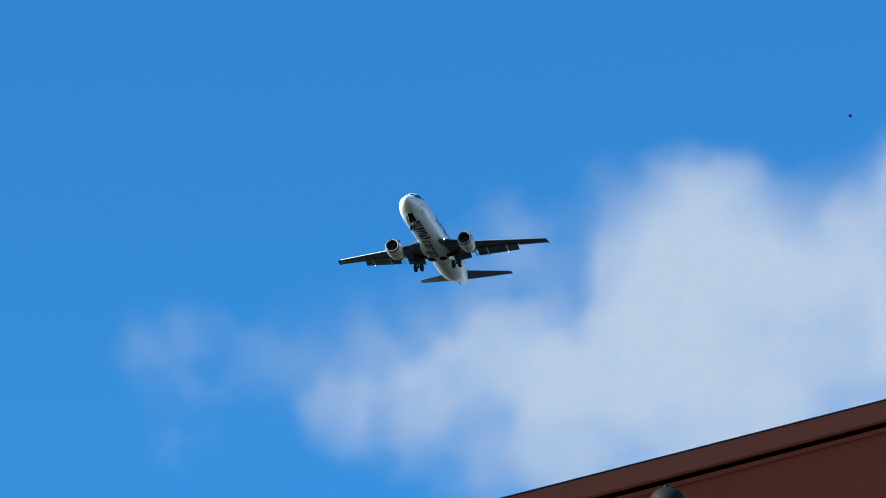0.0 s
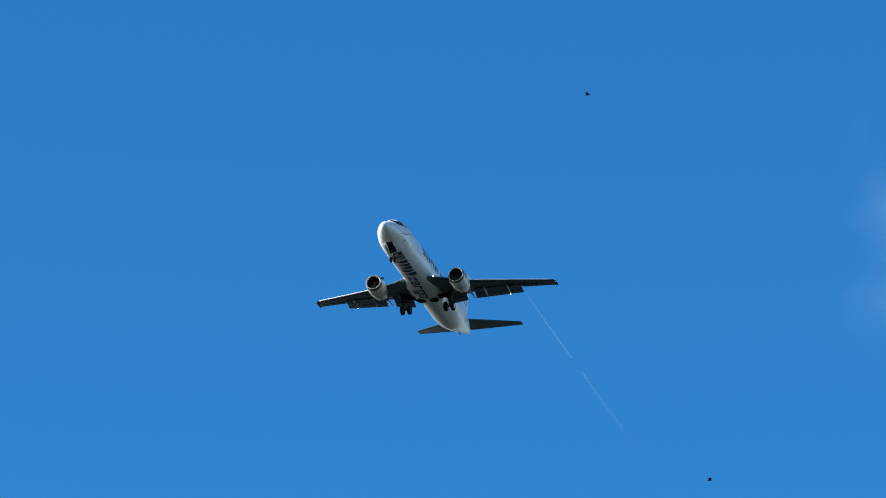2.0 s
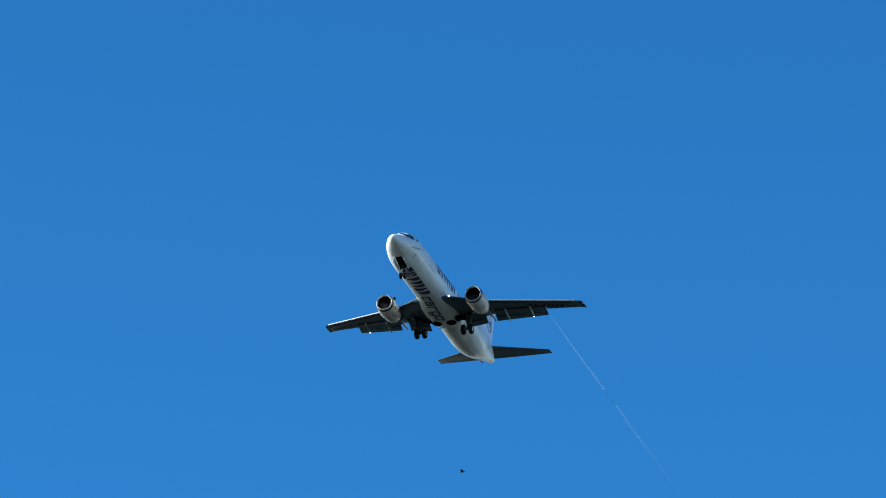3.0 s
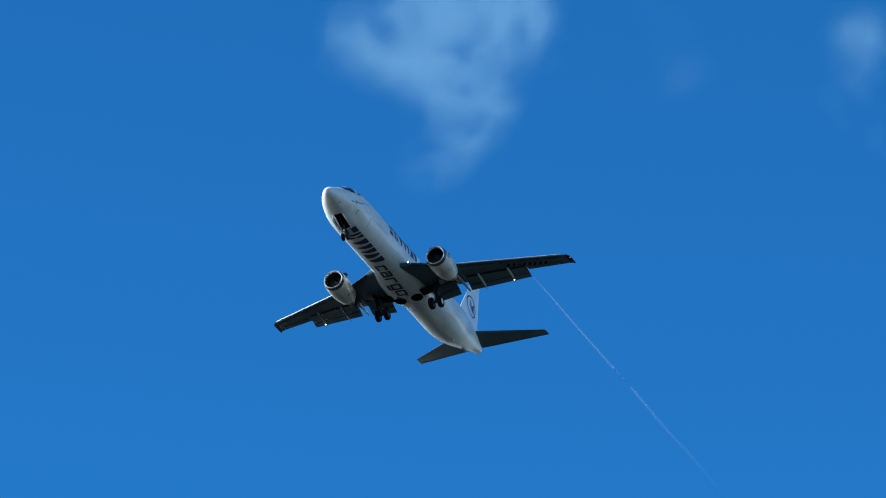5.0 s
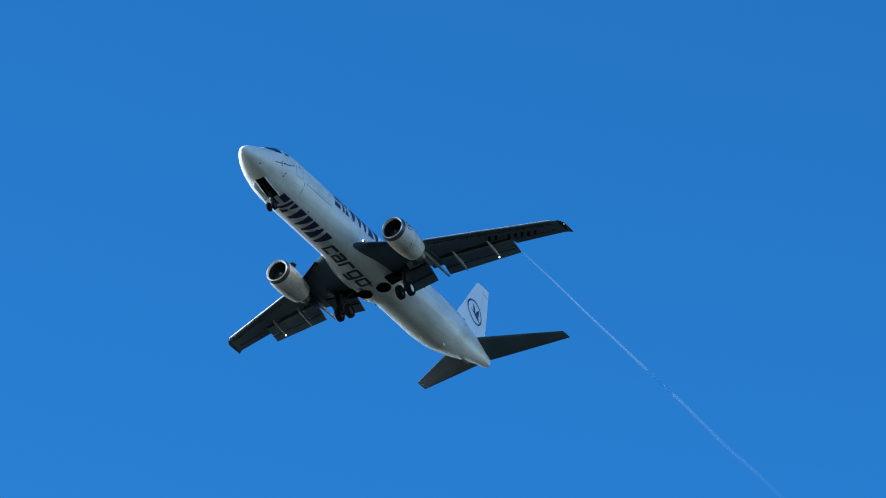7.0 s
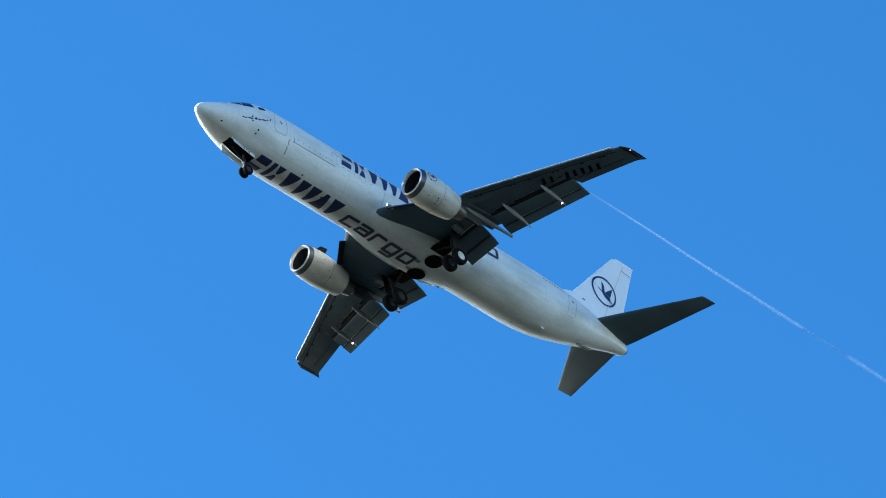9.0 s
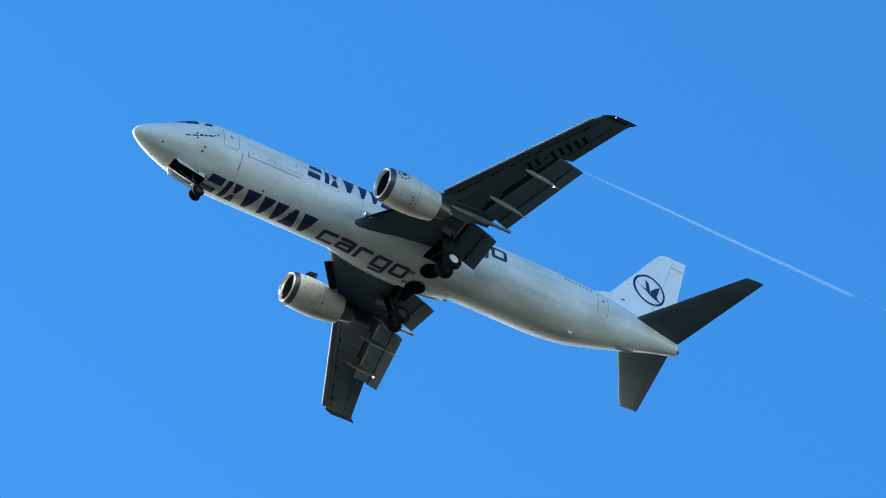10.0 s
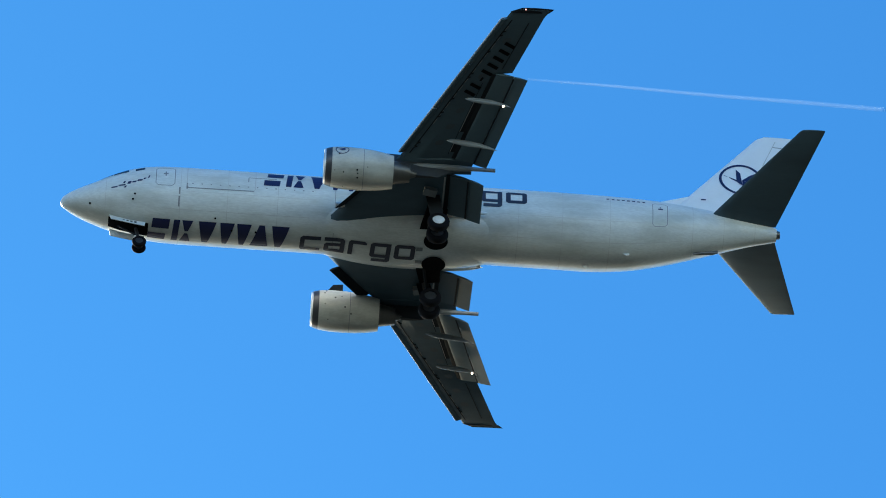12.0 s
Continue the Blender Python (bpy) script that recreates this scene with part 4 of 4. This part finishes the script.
def cloud_mesh(name, puffs, mat, label, step=3.5, seed=0.0, cut=0.30, rough=0.45, torn=0.0, depth=1.0, sheets=1):
    """A heaped bank of mist: puffs are x, y, radius and strength in metres, frayed by noise at several sizes."""
    x0, x1 = min(p[0] - 2 * p[2] for p in puffs), max(p[0] + 2 * p[2] for p in puffs)
    y0, y1 = min(p[1] - 2 * p[2] for p in puffs), max(p[1] + 2 * p[2] for p in puffs)
    nx, ny = int((x1 - x0) / step) + 1, int((y1 - y0) / step) + 1
    slant = Vector((-0.35, 0.20, 0.90)).normalized()
    verts, dens, faces = [], [], []
    for sheet in range(sheets):
        grid, keep = {}, {}
        for i in range(nx):
            for j in range(ny):
                x, y = x0 + i * step, y0 + j * step
                empty = 1.0
                for px, py, r, k in puffs:
                    empty *= 1 - k * math.exp(-(((x - px) / r) ** 2 + ((y - py) / r) ** 2))
                f = noise.fractal(Vector((x * 0.016 + seed, y * 0.016, seed + 0.05 * sheet)), 0.75, 2.1, 6)
                bend = 18 * f
                g = noise.fractal(Vector(((x + bend) * 0.045 + seed, (y - bend) * 0.045, 3 + seed + 0.12 * sheet)), 0.8, 2.1, 5)
                d = (1 - empty) * (1.1 + rough * f + torn * g) + 0.10 * f + 0.03 * g - cut * empty
                # the bank lies aslant, its face turned half to the sun
                k = -(depth + 0.03 * sheet) * FAR * slant.z / (slant.x * x + slant.y * y - FAR * slant.z)
                grid[i, j] = (k * x, k * y, min(1.0, d), FAR - k * FAR)
        for i in range(nx - 1):
            for j in range(ny - 1):
                q = [(i, j), (i + 1, j), (i + 1, j + 1), (i, j + 1)]
                if max(grid[c][2] for c in q) <= 0.0:
                    continue
                f = []
                for c in q:
                    if c not in keep:
                        keep[c] = len(verts)
                        x, y, d, z = grid[c]
                        verts.append((x, y, z))
                        dens.append(max(0.0, d))
                    f.append(keep[c])
                faces.append(f)
    return mist_object(name, verts, faces, dens, mat, label)


def build_clouds():
    """Each cloud lies far beyond the aeroplane and drifts on the wind."""
    turn = {t: v for t, *v in CAMERA_TURN}
    out = []
    for name, mat, when, drift, seed, cut, label, puffs in (
        ("cloud", CLOUD, 0.0, (-4.4, 1.2, -8.5), 1.7, 0.25, "bright white heaped cloud with soft frayed edges",
         ((470, -40, 145, .62), (330, -150, 240, .66), (60, -215, 220, .5), (-180, -235, 190, .34), (-400, -200, 150, .24), (-560, -180, 110, .22), (770, -110, 190, .80), (600, -230, 260, .70), (840, 140, 80, .6), (450, 135, 75, .44), (530, 120, 50, .25), (1020, -110, 240, .85), (-470, -370, 120, .2), (-780, -200, 130, .2), (900, -440, 260, .4), (330, -330, 200, .36), (120, -60, 200, .2))),
        ("cloud", HAZE, 1.5, (-3.3, -5.4, -11.8), 4.2, 0.22, "faint hazy cloud patch",
         ((790, 200, 170, .55), (720, 400, 150, .3), (680, 120, 150, .25), (910, 240, 200, .6))),
        ("cloud", WISP, 5.5, (-16.4, -10.7, -36.9), 7.9, 0.24, "thin torn white cloud wisp",
         ((300, 180, 115, .84), (215, 115, 105, .70), (370, 270, 100, .74), (100, 130, 105, .34), (320, 30, 85, .46), (290, -50, 80, .27), (220, -115, 70, .26), (345, 360, 95, .44), (470, 410, 130, .24), (400, 170, 70, .36))),
        ("cloud", HAZE, 5.5, (-16.4, -10.7, -36.9), 9.3, 0.22, "faint thin cloud wisp",
         ((690, 70, 95, .40), (620, 330, 130, .3), (1130, 235, 110, .4))),
        ("cloud", WISP, 5.5, (-16.4, -10.7, -36.9), 12.6, 0.22, "small soft cloud tuft",
         ((1015, 175, 75, .5), (1000, 60, 80, .24), (1225, -35, 80, .7), (1300, -60, 95, .75), (1140, -70, 80, .25), (1230, -150, 85, .3), (1050, -30, 80, .18))),
    ):
        ob = cloud_mesh(name, [(x * SCALE, y * SCALE, r * SCALE, k) for x, y, r, k in puffs], mat, label, seed=seed, cut=cut, rough=0.42 if mat is CLOUD else 0.75, torn=0.5 if mat is WISP else 0.16 if mat is CLOUD else 0.1, depth=(1.0, 1.2, 1.27, 1.4, 1.52)[len(out)], sheets=4 if mat is CLOUD else 2 if mat is WISP else 1)
        m = pose(*EYE, *turn[when]) @ Matrix.Translation((0, 0, -FAR))
        rows = [(t, Matrix.Translation(Vector(drift) * (t - when)) @ m) for t in (0.0, 6.0, 12.0)]
        out.append((ob, rows))
    return out


def build_trail():
    """The thin vapour line that streams from the port flap's outer corner."""
    rings, dens = [], []
    n = 9
    count = 110
    for i in range(count + 1):
        L = 46 * (i / count)
        sway = 0.04 * min(1, L / 12)
        c = at(22.25 + L, 10.58 + 0.08 * L + sway * math.sin(L * 0.41), -0.62 - 0.113 * L + sway * math.sin(L * 0.63))
        r = 0.075 + 0.0042 * L
        rings.append([tuple(c + Vector((0, r * math.cos(math.pi * (1 + k / (n - 1))), r * math.sin(math.pi * (1 + k / (n - 1)))))) for k in range(n)])
        along = min(1.0, 0.45 + L / 7) * max(0.0, 1 - (L / 46) ** 1.2)
        dens += [along * math.sin(math.pi * k / (n - 1)) ** 0.7 for k in range(n)]
    verts = [v for r in rings for v in r]
    faces = [(i * n + k, i * n + k + 1, (i + 1) * n + k + 1, (i + 1) * n + k) for i in range(count) for k in range(n - 1)]
    ob = mist_object("vapour_trail", verts, faces, dens, TRAIL, "thin white vapour line streaming from the flap corner")
    ob.data.polygons.foreach_set("use_smooth", [False] * len(ob.data.polygons))
    return tagged(ob, category="vapour trail")


def build_birds():
    """Small dark birds that cross the sky."""
    out = []
    for rows in (((0.00, -135.30, -15.42, 67.99, 0.00, 0.00, -88.58), (12.00, -132.83, -115.38, 13.06, 0.00, 0.00, -88.58)), ((0.00, -138.32, -44.84, 41.28, 0.00, 0.00, 92.13), (12.00, -141.63, 44.05, 91.76, 0.00, 0.00, 92.13)), ((0.00, -168.55, -23.48, 60.26, 0.00, 0.00, -77.59), (12.00, -161.29, -56.45, 67.49, 0.00, 0.00, -77.59)),):
        bird = new("bird")
        tagged(bird, "small dark bird in flight against the sky", "bird", group="birds in the sky")
        part("body", loft([[Vector((x, r * math.cos(k * math.tau / 8), r * math.sin(k * math.tau / 8))) for k in range(8)] for x, r in ((0.05, 0.003), (0.035, 0.010), (0.0, 0.014), (-0.035, 0.008), (-0.055, 0.004))]), BLACK, bird)
        for side in (1, -1):
            part("wing", foil_panel([(Vector((0.03, 0.01 * side, 0.005)), Vector((-0.02, 0.01 * side, 0.005)), 0.1), (Vector((0.04, 0.045 * side, 0.035)), Vector((-0.02, 0.045 * side, 0.035)), 0.1), (Vector((-0.02, 0.07 * side, 0.02)), Vector((-0.04, 0.07 * side, 0.02)), 0.1)]), BLACK, bird)
        for piece in bird.children:
            piece.data.transform(Matrix.Scale(1.25, 4))
        out.append((bird, [(t, pose(*v)) for t, *v in rows]))
    return out


build_ground()
build_house()
aeroplane = build_plane()
trail = build_trail()
clouds = build_clouds()
birds = build_birds()

PLANE_ROWS = (
    (0, -726.43, -160.87, 250.34, -0.142, -2.493, 0.079),
    (0.5, -696.05, -162.64, 251.09, -0.216, -2.482, -0.114),
    (1, -666.45, -164.58, 249.51, -0.276, -2.456, -0.252),
    (1.5, -636.85, -166.52, 247.93, -0.39, -2.34, -0.467),
    (2, -607.25, -168.46, 246.35, -0.503, -2.166, -0.637),
    (2.5, -577.64, -170.39, 244.77, -0.58, -1.993, -0.726),
    (4.5, -459.24, -178.15, 238.42, 0.119, -2.362, 0.418),
    (5, -429.64, -180.09, 236.83, 0.529, -2.69, 0.947),
    (5.5, -400.05, -182.03, 235.24, 0.865, -2.92, 1.393),
    (6, -370.45, -183.96, 233.65, 1.045, -3.116, 1.585),
    (6.5, -340.85, -185.9, 232.06, 1.111, -3.239, 1.652),
    (8.5, -222.47, -193.66, 225.68, -0.82, -3.60, -0.579),
    (9, -192.87, -195.6, 224.12, -0.78, -3.70, -0.823),
    (9.5, -163.28, -197.53, 222.50, -0.70, -3.75, -0.781),
    (10, -133.68, -199.47, 220.88, -0.208, -3.827, -1.056),
    (10.5, -104.09, -201.41, 219.27, 0.274, -4.102, -1.122),
    (11, -74.5, -203.35, 217.67, 0.514, -4.254, -1.198),
    (11.5, -44.9, -205.29, 216.06, 0.689, -4.288, -1.203),
    (12, -15.31, -207.23, 214.46, 0.78, -4.336, -1.248),
)


def motions():
    rows = [(t, pose(*v)) for t, *v in PLANE_ROWS]
    walk(aeroplane, rows)
    walk(trail, rows)
    for cloud, rows in clouds:
        walk(cloud, rows)
    for bird, rows in birds:
        walk(bird, rows)


motions()
